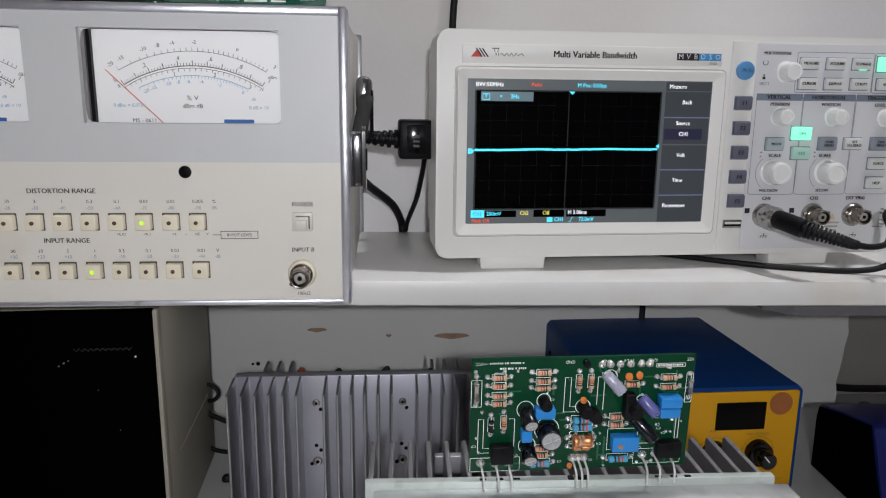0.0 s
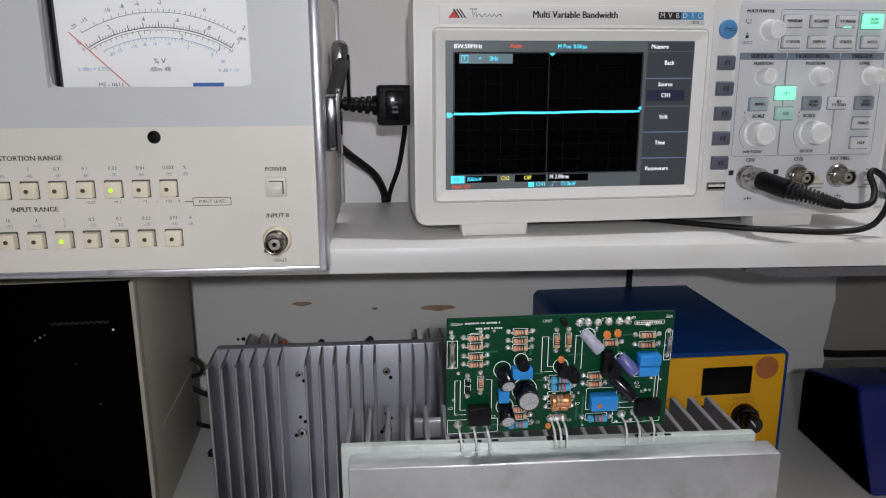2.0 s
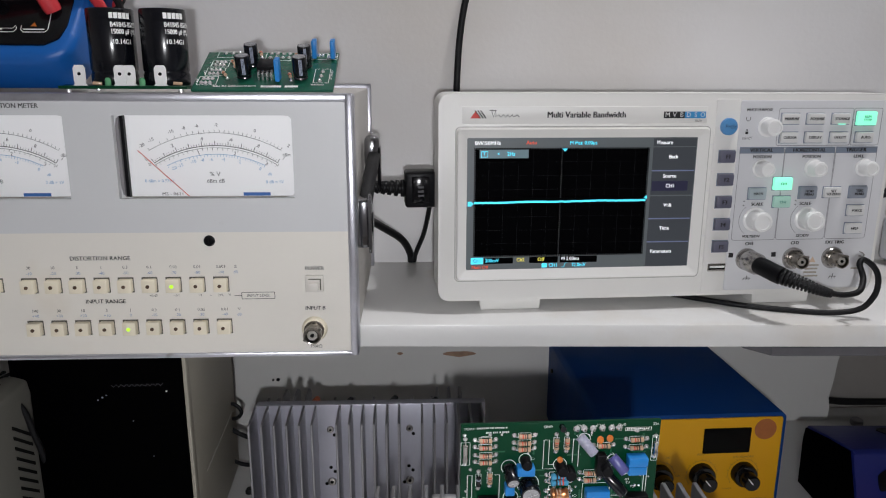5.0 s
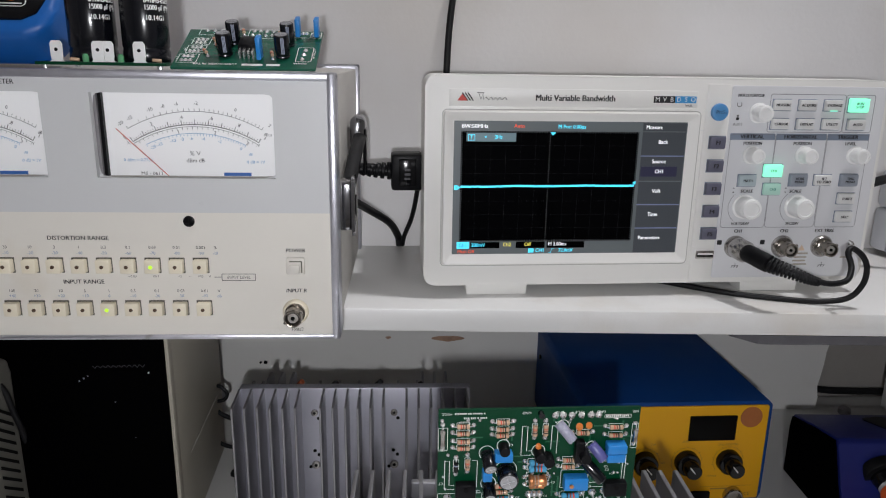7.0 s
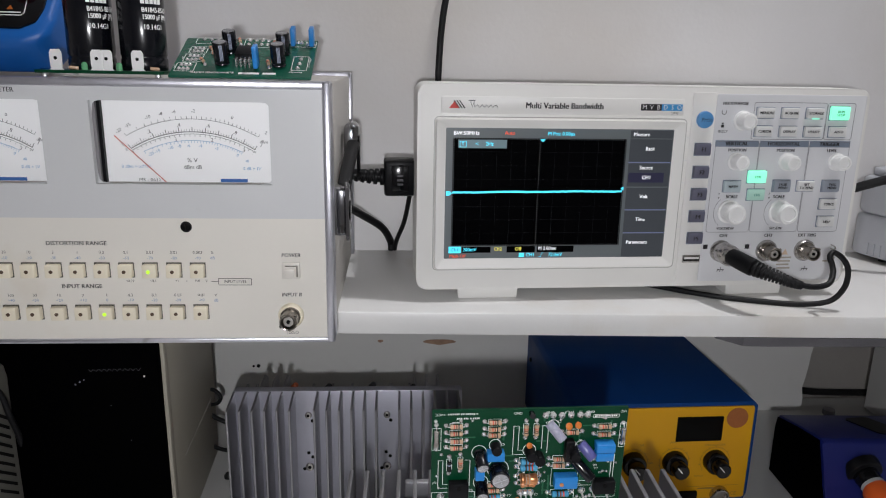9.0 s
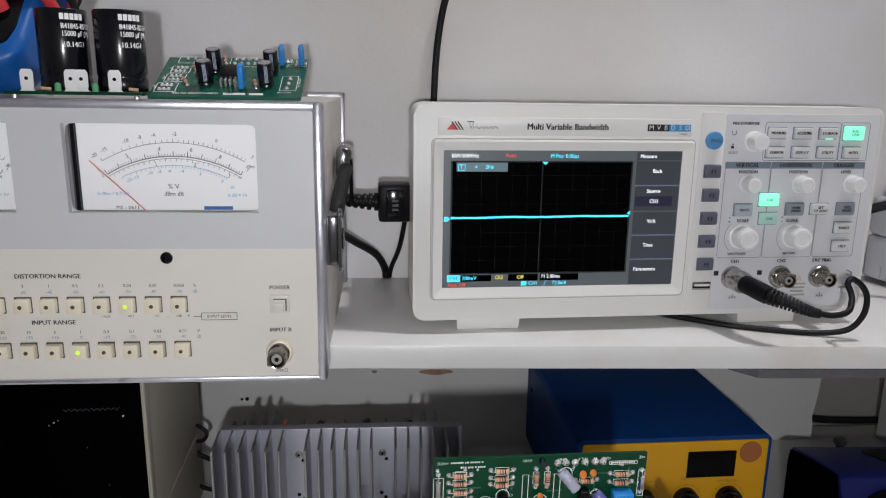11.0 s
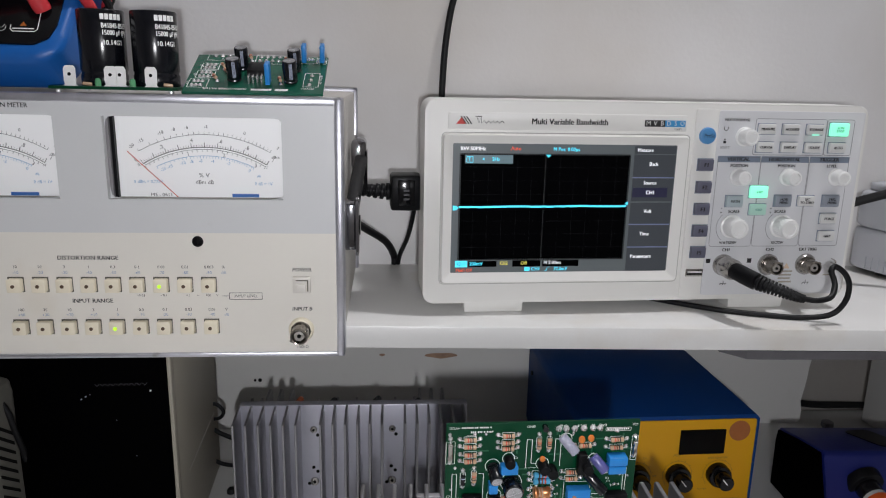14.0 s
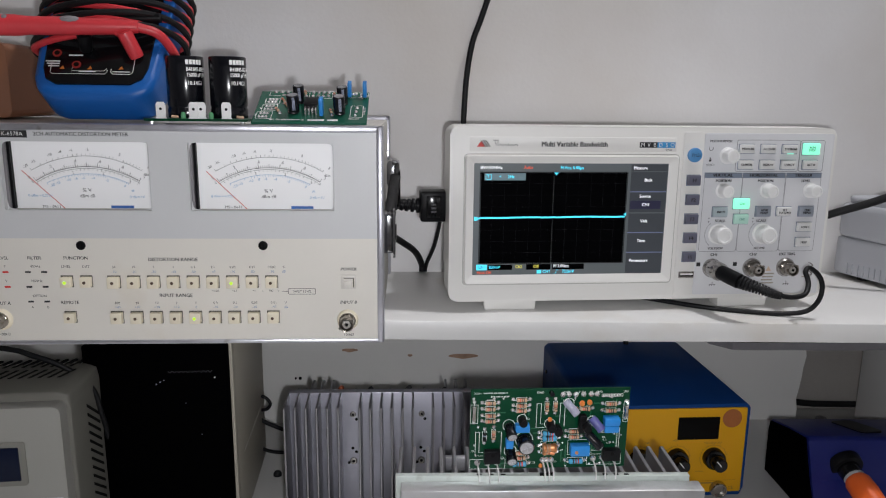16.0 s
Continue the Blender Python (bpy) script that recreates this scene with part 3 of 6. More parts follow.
for x, z, lit in ((-0.2070, 0.0428, True), (-0.1945, 0.0428, False), (-0.2068, 0.0184, False)):
    push_button(x, z, lit, 0.0034)
SWITCHC = material("greyed_cream_plastic", (0.62, 0.59, 0.54), 0.4, vary=0.04, scale=60)
pw = part("power_switch", box(-0.0277, -0.0177, -0.0022, 0.001, 0.0377, 0.0472, 0.0006), SWITCHC, meter, "cream square power switch")
part("rocker", box(-0.0258, -0.0203, -0.0046, -0.001, 0.0388, 0.0436, 0.0005), SWITCHC, pw)
# dark L at top and right, the recess's shadow drawn as strips
bm = bmesh.new()
slab(bm, -0.0196, -0.0189, 0.0390, 0.0456, -0.0024, 0.001)
slab(bm, -0.0258, -0.0196, 0.0450, 0.0456, -0.0024, 0.001)
part("rocker_shadow", bm, SHADOWGAP, pw)


def bnc(x, z, parent, collar_mat, collar=0.0072, y=0.0):
    """A panel socket: plastic collar, nickel barrel with bayonet pins, and a centre contact."""
    S = Matrix.Translation((x, y, z)) @ pose(0, 0, 0, 90)
    s = part("bnc_socket", lathe([(collar, 0), (collar, 0.0012), (collar * 0.86, 0.0026), (0.0055, 0.0028), (0.0055, 0.001)], S), collar_mat, parent, "round panel socket")
    part("barrel", lathe([(0.0056, 0.0), (0.0056, 0.0045), (0.0049, 0.0050), (0.0049, 0.0125), (0.0044, 0.0130), (0.0039, 0.0128), (0.0039, 0.006), (0.001, 0.006)], S), BNCM, s, "nickel bayonet barrel")
    part("insulator", lathe([(0.0028, 0.005), (0.0028, 0.0115), (0.0012, 0.0118), (0.001, 0.010)], S, seg=18), PALEINS, s)
    part("contact", lathe([(0.0010, 0.005), (0.0010, 0.0122), (0.0004, 0.0122)], S, seg=12), HOLE, s)
    for a in (35, 215):
        d = Vector((math.cos(radians(a)), 0, math.sin(radians(a))))
        p = Vector((x, y - 0.0105, z))
        part("bayonet_pin", rod(p + d * 0.0042, p + d * 0.0060, 0.0009, seg=10), STEEL, s)
    return s


BNCM = material("tarnished_nickel", (0.26, 0.235, 0.205), 0.28, 1.0, vary=0.15, scale=300)
PALEINS = material("pale_insulator", (0.34, 0.32, 0.29), 0.4)
bnc(-0.0236, 0.0158, meter, CREAMBTN)
bnc(-0.2518, 0.0170, meter, CREAMBTN)

# chrome folding handle bracket on the right side of the case
brk = part("handle_bracket", box(-0.0008, 0.0075, 0.020, 0.036, 0.057, 0.086, 0.0022, 3), CHROME, meter, "chrome handle bracket")
part("bracket_lip", prism(rounded(0.018, 0.038, 0.054, 0.089, 0.003), 0.0068, 0.0084, 0.0004, axis="x"), CHROME, brk)
part("pivot", rod((0.0084, 0.028, 0.071), (0.0092, 0.028, 0.071), 0.006, bev=0.0003), GLOSSB, brk, "black pivot cover")
bm = cable([(0.0042, 0.030, 0.080), (0.0055, 0.050, 0.090), (0.0070, 0.075, 0.100), (0.0075, 0.100, 0.104)], 0.0042, flat=0.6)
part("handle_strap", bm, RUBBER, meter, "black handle strap")
cap = part("strap_end", box(0.0005, 0.0105, 0.092, 0.118, 0.094, 0.116, 0.004, 3), CHROME, meter, "chrome strap end")
part("end_insert", box(0.009, 0.0112, 0.094, 0.112, 0.078, 0.108, 0.002), GLOSSB, cap)


# ---- oscilloscope ----
SCOPE = pose(-0.0035, 0.434, SHELF_Z, 0, 0, 5.4)
scope = thing("oscilloscope", SCOPE, "off-white bench oscilloscope with a lit colour screen, on the shelf", "oscilloscope")
SW, SH0, SH1, SD = 0.3055, 0.0092, 0.1475, 0.118
# the shell: rounded front frame
shell = bmesh.new()
prism(rounded(-0.0008, SW + 0.0050, SH0 - 0.0002, SH1 + 0.0006, 0.007), 0.0, 0.036, 0.0045, 3, bm=shell)
part("shell", shell, SCOPEB, scope, "off-white plastic front frame")
part("rear_case", prism(rounded(0.0062, SW - 0.002, SH0 + 0.001, SH1 - 0.0035, 0.007), 0.034, SD, 0.004, 3), SCOPEB, scope, "off-white plastic rear case")
for z in (0.112, 0.046):
    part("side_boss", prism(rounded(0.040, 0.062, z - 0.011, z + 0.011, 0.004, 3), 0.0018, 0.0068, 0.0008, axis="x"), SCOPEB, scope)
bm = bmesh.new()
for x in (0.0295, 0.2265):
    prism([(x, 0.0002), (x + 0.0415, 0.0002), (x + 0.0425, 0.0105), (x - 0.001, 0.0105)], 0.006, 0.022, 0.0008, bm=bm)
    part("foot", bm, SCOPEB, scope)
    bm = bmesh.new()
for x in (0.03, 0.23):
    part("rear_foot", box(x, x + 0.04, SD - 0.03, SD - 0.012, 0.0002, 0.0105, 0.001), SCOPEB, scope)
bm.free()
# screen bezel ring and glass
SX0, SX1, SZ0, SZ1 = 0.0183, 0.1722, 0.0315, 0.1193
ring = bmesh.new()
outer, inner = rounded(0.0118, 0.1795, 0.0246, 0.1252, 0.0025, 3), rounded(SX0, SX1, SZ0, SZ1, 0.0006, 3)
vo = [ring.verts.new((a, -0.0030, b)) for a, b in outer]
vf = [ring.verts.new((a, 0.0004, b)) for a, b in rounded(0.0106, 0.1807, 0.0234, 0.1264, 0.003, 3)]
vi = [ring.verts.new((a, -0.0003, b)) for a, b in inner]
n = len(vo)
for i in range(n):
    j = (i + 1) % n
    ring.faces.new((vo[i], vo[j], vi[j], vi[i]))
    ring.faces.new((vf[i], vf[j], vo[j], vo[i]))
bmesh.ops.recalc_face_normals(ring, faces=ring.faces)
part("bezel", ring, SCOPEB, scope, "sloped off-white screen bezel")
# flat grey line paints the shading along the frame's outer joint
part("bezel_joint_shade", frame_line(bmesh.new(), 0.0103, 0.1810, 0.0231, 0.1267, 0.0031, 0.0005, -0.0003), JOINTG, scope, "fine shaded joint round the screen frame", smooth=False)
part("label_plate", prism(rounded(0.0143, 0.1778, 0.1287, 0.1398, 0.001, 3), -0.0008, 0.001, 0.0003), SCOPEB, scope, "raised name strip")
screen = part("screen", box(SX0 - 0.0004, SX1 + 0.0004, -0.00045, 0.001, SZ0 - 0.0004, SZ1 + 0.0004), SCRGREY, scope, "lit colour screen with a flat cyan trace")


def sx(c):
    return SX0 + (c - 103) / 553 * (SX1 - SX0)


def sz(c):
    return SZ1 - (c - 152) / 314 * (SZ1 - SZ0)


YS = -0.0007


def patch(mat, rects, name, y=YS):
    bm = bmesh.new()
    for x0, x1, z0, z1 in rects:
        slab(bm, sx(x0), sx(x1), sz(z1), sz(z0), y, 0.00015)
    return part(name, bm, mat, screen, smooth=False)


patch(SCRBLACK, [(118, 541, 174, 436)], "graph_area")
for q in [(146, 217, 438, 453), (257, 328, 437, 453), (333, 426, 437, 453)]:
    patch(SCRBLACK, [q], "value_box")
for a, b in ((153, 172), (174, 229), (232, 289), (292, 346), (349, 404), (407, 467)):
    patch(SCRMENU, [(549, 655, a, b)], "menu_box")
for a in (229, 346, 404):
    patch(SCRLINE, [(549, 655, a, a + 2)], "menu_line", YS - 0.0001)
patch(SCRDARK, [(551, 641, 255, 279)], "menu_value", YS - 0.0002)
patch(SCRTEAL, [(131, 247, 178, 198)], "counter_box", YS - 0.0002)
dots = bmesh.new()
for i in range(1, 12):
    for j in range(52):
        x, z = sx(118 + 423 * i / 12), sz(174 + 262 * (j + 0.5) / 52)
        slab(dots, x - 0.00012, x + 0.00012, z - 0.00012, z + 0.00012, YS - 0.0002, 0.0001)
for j in range(1, 8):
    for i in range(70):
        x, z = sx(118 + 423 * (i + 0.5) / 70), sz(174 + 262 * j / 8)
        slab(dots, x - 0.00012, x + 0.00012, z - 0.00012, z + 0.00012, YS - 0.0002, 0.0001)
part("graticule_dots", dots, SCRDOT, screen, smooth=False)
tick = []
for j in range(52):
    z = 174 + 262 * (j + 0.5) / 52
    tick += [(326.6, 328.6, z - 0.9, z + 0.9), (118, 122, z - 1, z + 1), (537, 541, z - 1, z + 1)]
for i in range(70):
    x = 118 + 423 * (i + 0.5) / 70
    tick += [(x - 1, x + 1, 174, 177.5), (x - 1, x + 1, 432.5, 436)]
patch(SCRTICK, tick, "tick_scale", YS - 0.0002)
rnd = random.Random(2)
pts = [(sx(119 + 1.4 * i), sz(303.0 - 2.6 * i / 299 + 0.5 * math.sin(i * 0.051) + rnd.uniform(-0.8, 0.8))) for i in range(300)]
part("trace", stroke(bmesh.new(), pts, 0.00130, YS - 0.0004), SCRCYAN, screen, "flat cyan trace", smooth=False)
cy = bmesh.new()
YT = YS - 0.0004
h = 0.0026


def scr(mat, s, x, z, k=1.0, align="LEFT", sq=1.0):
    part("readout", letters(bmesh.new(), s, sx(x), sz(z), h * k, YT, align, squeeze=sq, bold=0.02), mat, screen, smooth=False)


scr(SCRWHITE, "BW:50MHz", 119, 163, 1, sq=1.0), scr(SCRRED, "Auto", 241, 162, sq=0.95), scr(SCRCYAN, "M Pos: 0.00µs", 345, 163, sq=0.90), scr(SCRWHITE, "Measure", 556, 163, sq=0.9)
scr(SCRCYAN, "<", 172, 188, 0.9), scr(SCRCYAN, "2Hz", 196, 188, sq=0.9), scr(SCRCYAN, "T", 142, 188, 0.8, "CENTER")
part("readout_box", frame_line(bmesh.new(), sx(135), sx(150), sz(195), sz(182), 0.0001, 0.0003, YT), SCRCYAN, screen, smooth=False)
for s, x, z in (("Back", 600, 197), ("Source", 594, 243), ("CH1", 597, 267), ("Volt", 594, 314), ("Time", 590, 371), ("Parameters", 586, 429)):
    scr(SCRWHITE, s, x, z, 1, "CENTER", 0.92)
slab(cy, sx(113), sx(143), sz(453), sz(437), YT, 0.0001)
scr(SCRCYAN, "200mV", 148, 445, 1, sq=0.9), scr(SCRYEL, "Ch2", 225, 444, sq=0.9), scr(SCRYEL, "Off", 277, 444, sq=0.95), scr(SCRWHITE, "M 2.00ms", 336, 443, sq=0.88)
scr(SCRRED, "Math Off", 115, 461, 0.85), scr(SCRCYAN, "CH1", 305, 459, sq=0.9), scr(SCRCYAN, "72.0mV", 362, 459, sq=0.88)
part("edge_mark", cy, SCRCYAN, screen, smooth=False)
cy = bmesh.new()
stroke(cy, [(sx(338), sz(464)), (sx(343), sz(464)), (sx(346), sz(454)), (sx(351), sz(454))], 0.0003, YT)
part("slope_mark", cy, SCRCYAN, screen, smooth=False)
cy = slab(bmesh.new(), sx(288), sx(301), sz(464), sz(454), YT, 0.0001)
part("source_mark", cy, SCRCYAN, screen, smooth=False)
for pts in ([(104, 300), (112, 300), (118, 305.5), (112, 311), (104, 311)], [(327, 176), (341, 176), (334, 183)], [(541, 289), (541, 299), (533, 294)]):
    cy = bmesh.new()
    cy.faces.new([cy.verts.new((sx(a), YT, sz(b))) for a, b in pts])
    part("screen_mark", cy, SCRCYAN, screen, smooth=False)
dk = bmesh.new()
letters(dk, "Ch1", sx(128), sz(445), 0.0024, YT - 0.0002), letters(dk, "1", sx(110), sz(305.5), 0.0014, YT - 0.0002)
part("dark_readout", dk, SCRDARK, screen, smooth=False)

# control panel on the right
SCOPEPRINT = material("faint_print", (0.38, 0.35, 0.30), 0.6)
panelb = part("control_panel", prism(rounded(0.2005, 0.3080, 0.0125, 0.1437, 0.0015, 3), -0.0006, 0.001, 0.0003), SCOPEG, scope, "pale grey control panel")
part("key_column", prism(rounded(0.1838, 0.1998, 0.0115, 0.1445, 0.001, 3), -0.0009, 0.001, 0.0003), SCOPEB, scope, "off-white soft-key column")
bm = bmesh.new()
for x0, x1, r in ((0.2024, 0.2336, 0.0015), (0.2344, 0.2698, 0.0015), (0.2707, 0.3003, 0.0015)):
    slab(bm, x0, x1, 0.1085, 0.1128, -0.0009)
part("title_band", bm, BAND, panelb, smooth=False)
bm = bmesh.new()
for x0, x1 in ((0.2026, 0.2340), (0.2345, 0.2700), (0.2706, 0.3002)):
    frame_line(bm, x0, x1, 0.0486, 0.1120, 0.002, 0.0003, -0.0009)
frame_line(bm, 0.2272, 0.2795, 0.1138, 0.1385, 0.0015, 0.00035, -0.0009)
frame_line(bm, 0.2800, 0.3002, 0.1138, 0.1385, 0.0015, 0.00035, -0.0009)
for x, z in ((0.2185, 0.0628), (0.2557, 0.0628)):
    stroke(bm, [(x + 0.0118 * math.cos(radians(a)), z + 0.0118 * math.sin(radians(a))) for a in range(130, 235, 6)], 0.0003, -0.0009)
part("outline_print", bm, material("grey_outline", (0.20, 0.20, 0.215), 0.5), panelb, smooth=False)
pr, tri = (DARKINK, panelb), bmesh.new()
P = -0.0011
letters(pr, "MULTI PURPOSE", 0.2135, 0.1374, 0.0019, P, squeeze=0.95, bold=0.06)
letters(pr, "SELECT", 0.2064, 0.1187, 0.0016, P, squeeze=0.95)
for x, s in ((0.2175, "VERTICAL"), (0.2515, "HORIZONTAL"), (0.2850, "TRIGGER")):
    letters(pr, s, x, 0.1106, 0.0025, P, squeeze=1.05, bold=0.07)
for x, s in ((0.2185, "POSITION"), (0.2535, "POSITION"), (0.2875, "LEVEL")):
    letters(pr, s, x, 0.1062, 0.0021, P, bold=0.06)
for x, s in ((0.2185, "SCALE"), (0.2532, "SCALE")):
    letters(pr, s, x, 0.0738, 0.0022, P, bold=0.06)
for x, s in ((0.2165, "VOLTS/DIV"), (0.2540, "SEC/DIV")):
    letters(pr, s, x, 0.0512, 0.0019, P, bold=0.05)
for x, s in ((0.2160, "CH1"), (0.2492, "CH2"), (0.2785, "EXT TRIG")):
    letters(pr, s, x, 0.0460, 0.0023, P, bold=0.07)
for x in (0.2035, 0.2345):
    slab(pr, x - 0.0016, x + 0.0016, 0.0364, 0.0396, P)
for x in (0.2160, 0.2795):
    for k in range(3):
        stroke(pr, [(x - 0.002 + k * 0.002, 0.0198), (x - 0.0012 + k * 0.002, 0.0212)], 0.0004, P)
    stroke(pr, [(x - 0.0018, 0.0212), (x + 0.0032, 0.0212)], 0.0004, P)
    stroke(pr, [(x + 0.0006, 0.0212), (x + 0.0006, 0.0232)], 0.0004, P)
for x in (0.2090, 0.2460):
    for dz in (0, 0.0022):
        tri.faces.new([tri.verts.new((x + a, P, 0.0735 + dz + b)) for a, b in ((-0.0007, 0), (0.0007, 0), (0, 0.0010 if dz else -0.0010))])
stroke(pr, [(0.2060 + 0.0016 * math.cos(radians(a)), 0.1318 + 0.0016 * math.sin(radians(a))) for a in range(-220, 60, 20)], 0.0004, P)
slab(pr, 0.2050, 0.2068, 0.1215, 0.1232, P), slab(pr, 0.2054, 0.2064, 0.1238, 0.1246, P)
part("arrow_print", tri, DARKINK, panelb, smooth=False)
bm = (SCOPEPRINT, panelb)
for k in range(4):
    slab(bm, 0.2585 + 0.0006 * (k % 2), 0.2690 - 0.0006 * (k % 3), 0.0290 - 0.0026 * k, 0.0302 - 0.0026 * k, -0.0009)
slab(bm, 0.2935, 0.3010, 0.0262, 0.0272, -0.0009)
bm = bmesh.new()
bm.faces.new([bm.verts.new((x, -0.001, z)) for x, z in ((0.2612, 0.0318), (0.2662, 0.0318), (0.2637, 0.0360))])
part("warning_triangle", bm, material("faded_orange_print", (0.66, 0.50, 0.36), 0.6), panelb, smooth=False)


def key(x, z, w, hh, mat, text="", ink=DARKINK, d=0.0032, ts=0.0018, label="", name="button"):
    k = part(name, box(x - w / 2, x + w / 2, -d, 0, z - hh / 2, z + hh / 2, 0.0009), mat, panelb, label)
    if text:
        bm = bmesh.new()
        rows = text.split("|")
        for i, s in enumerate(rows):
            letters(bm, s, x, z + (len(rows) - 1) * 0.0011 - i * 0.0022, ts, -d - 0.0002, squeeze=0.95, bold=0.07)
        part("key_lettering", bm, ink, k, smooth=False)
    part("key_gap", box(x - w / 2 - 0.0004, x + w / 2 + 0.0004, -0.0010, -0.0004, z - hh / 2 - 0.0005, z + hh / 2 + 0.0004), BAND, k)
    return k


for x, a, b in zip((0.2352, 0.2529, 0.2707), ("MEASURE", "ACQUIRE", "STORAGE"), ("CURSOR", "DISPLAY", "UTILITY")):
    key(x, 0.1316, 0.0122, 0.0070, LGREYK, a)
    key(x, 0.1192, 0.0122, 0.0070, LGREYK, b)
part("status_light", box(0.2680, 0.2732, -0.0036, -0.003, 0.1277, 0.1284), GLOWGREEN, panelb)
key(0.2886, 0.1318, 0.0138, 0.0092, GLOWGREEN, "RUN|STOP", GREENINK, label="run button lit green")
key(0.2889, 0.1192, 0.0122, 0.0070, LGREYK, "AUTO")
key(0.2347, 0.0880, 0.0132, 0.0086, GLOWGREEN, "CH1", GREENINK, label="channel button lit green")
key(0.2355, 0.0754, 0.0122, 0.0078, DIMGREEN, "CH2", GREENINK)
key(0.2174, 0.0813, 0.0122, 0.0078, material("pale_teal_key", (0.44, 0.52, 0.55), 0.42), "MATH", DARKINK)
key(0.2537, 0.0816, 0.0124, 0.0080, GREYLB := material("slate_key", (0.30, 0.33, 0.38), 0.42), "HORI|MENU")
key(0.2712, 0.0816, 0.0122, 0.0072, LGREYK, "SET|TO ZERO")
key(0.2901, 0.0816, 0.0124, 0.0080, GREYLB, "TRIG|MENU")
key(0.2900, 0.0688, 0.0122, 0.0074, LGREYK, "FORCE")
key(0.2902, 0.0561, 0.0122, 0.0074, LGREYK, "HELP")
for i, z in enumerate((0.1067, 0.0911, 0.0757, 0.0602, 0.0446)):
    key(0.1934 + 0.0003 * i, z, 0.0108, 0.0080, GREYK, "F%d" % (i + 1), DARKINK, d=0.0036, ts=0.0028, label="slate soft key")
    bm = bmesh.new()
    stroke(bm, [(0.1798, z + 0.0078), (0.1836, z + 0.0078)], 0.00035, -0.0004)
    part("key_mark", bm, SCOPEG, scope, smooth=False)
ps = part("print_button", rod((0.1925, -0.004, 0.1266), (0.1925, 0, 0.1266), 0.0057, seg=28, bev=0.0012), BLUEK, panelb, "round blue print button")
part("key_lettering", letters(bmesh.new(), "PrtSc", 0.1930, 0.1266, 0.0026, -0.0043), DARKINK, ps, smooth=False)


def knob(x, z, r, d, ribs=24):
    S = Matrix.Translation((x, -0.0006, z)) @ pose(0, 0, 0, 90)
    k = part("knob", lathe([(r * 1.22, 0), (r * 1.22, 0.0012), (r * 1.06, 0.0018), (r * 1.0, d * 0.85), (r * 0.93, d), (r * 0.72, d + 0.0002), (r * 0.66, d - 0.0006), (0.0004, d - 0.0007)], S, 36), WHITEK, panelb, "white control knob")
    bm = bmesh.new()
    for i in range(ribs):
        a = 2 * math.pi * i / ribs
        box(r * 0.97, r * 1.05, -r * 0.05, r * 0.05, 0.002, d * 0.85, bm=bm, m=S @ pose(0, 0, 0, 0, 0, math.degrees(a)))
    part("knob_ribs", bm, WHITEK, k)


knob(0.2200, 0.1262, 0.0054, 0.0105)
for x in (0.2187, 0.2556, 0.2922):
    knob(x, 0.0985, 0.0050, 0.0100)
for x in (0.2178, 0.2552):
    knob(x, 0.0633, 0.0068, 0.0125)
for x in (0.2151, 0.2492, 0.2781):
    bnc(x, 0.0350, panelb, STEEL, 0.0078, -0.0006)
for z in (0.0372, 0.0300):
    part("probe_hook", cable([(0.2985, 0, z - 0.0015), (0.2985, -0.005, z - 0.001), (0.2985, -0.005, z + 0.001), (0.2985, 0, z + 0.0015)], 0.0005, 8, 4), STEEL, panelb)
usb = part("usb_socket", box(0.1873, 0.2003, -0.0014, 0, 0.0266, 0.0322, 0.0004), STEEL, scope, "steel socket for a memory stick")
part("socket_gap", box(0.1881, 0.1996, -0.0018, -0.001, 0.0280, 0.0308), HOLE, usb)
part("tongue", box(0.1884, 0.1992, -0.002, -0.001, 0.0294, 0.0308), SCOPEB, usb)
bm = letters(bmesh.new(), "Multi Variable Bandwidth", 0.0960, 0.1343, 0.0040, -0.0011, squeeze=0.93, bold=0.05)
part("lettering", bm, DARKINK, scope, smooth=False)
bm = bmesh.new()
for x0, x1 in ((0.1478, 0.1620),):
    slab(bm, x0, x1, 0.1321, 0.1364, -0.0011)
bm2 = slab(bmesh.new(), 0.1620, 0.1764, 0.1321, 0.1364, -0.0011)
part("badge_dark", bm, DARKINK, scope), part("badge_blue", bm2, material("badge_blue", (0.05, 0.30, 0.62), 0.5), scope)
bm = bmesh.new()
for i, ch in enumerate("MVBDSO"):
    letters(bm, ch, 0.1502 + 0.00478 * i, 0.13425, 0.0031, -0.0014)
part("badge_print", bm, WHITEINK, scope, smooth=False)
bm = bmesh.new()
bm.faces.new([bm.verts.new((0.0195 + a, -0.0011, 0.1322 + b)) for a, b in ((0, 0), (0.0068, 0), (0.0034, 0.0044))])
part("emblem_red", bm, REDINK, scope, smooth=False)
bm = bmesh.new()
for k in range(3):
    stroke(bm, [(0.0226 + 0.0018 * k, 0.1372), (0.0262 + 0.0018 * k, 0.1322)], 0.0008, -0.0011)
part("emblem_stripes", bm, DARKINK, scope, smooth=False)
bm = bmesh.new()
stroke(bm, [(0.0335, 0.1365), (0.0345, 0.1330), (0.0360, 0.1370), (0.0362, 0.1330), (0.0380, 0.1345), (0.0395, 0.1328), (0.0412, 0.1346), (0.0425, 0.1328), (0.0440, 0.1346), (0.0452, 0.1328), (0.0468, 0.1345), (0.0480, 0.1330), (0.0500, 0.1345), (0.0515, 0.1330)], 0.0005, -0.0011)
stroke(bm, [(0.0320, 0.1372), (0.0365, 0.1372)], 0.0005, -0.0011)
part("emblem_script", bm, DARKINK, scope, smooth=False)
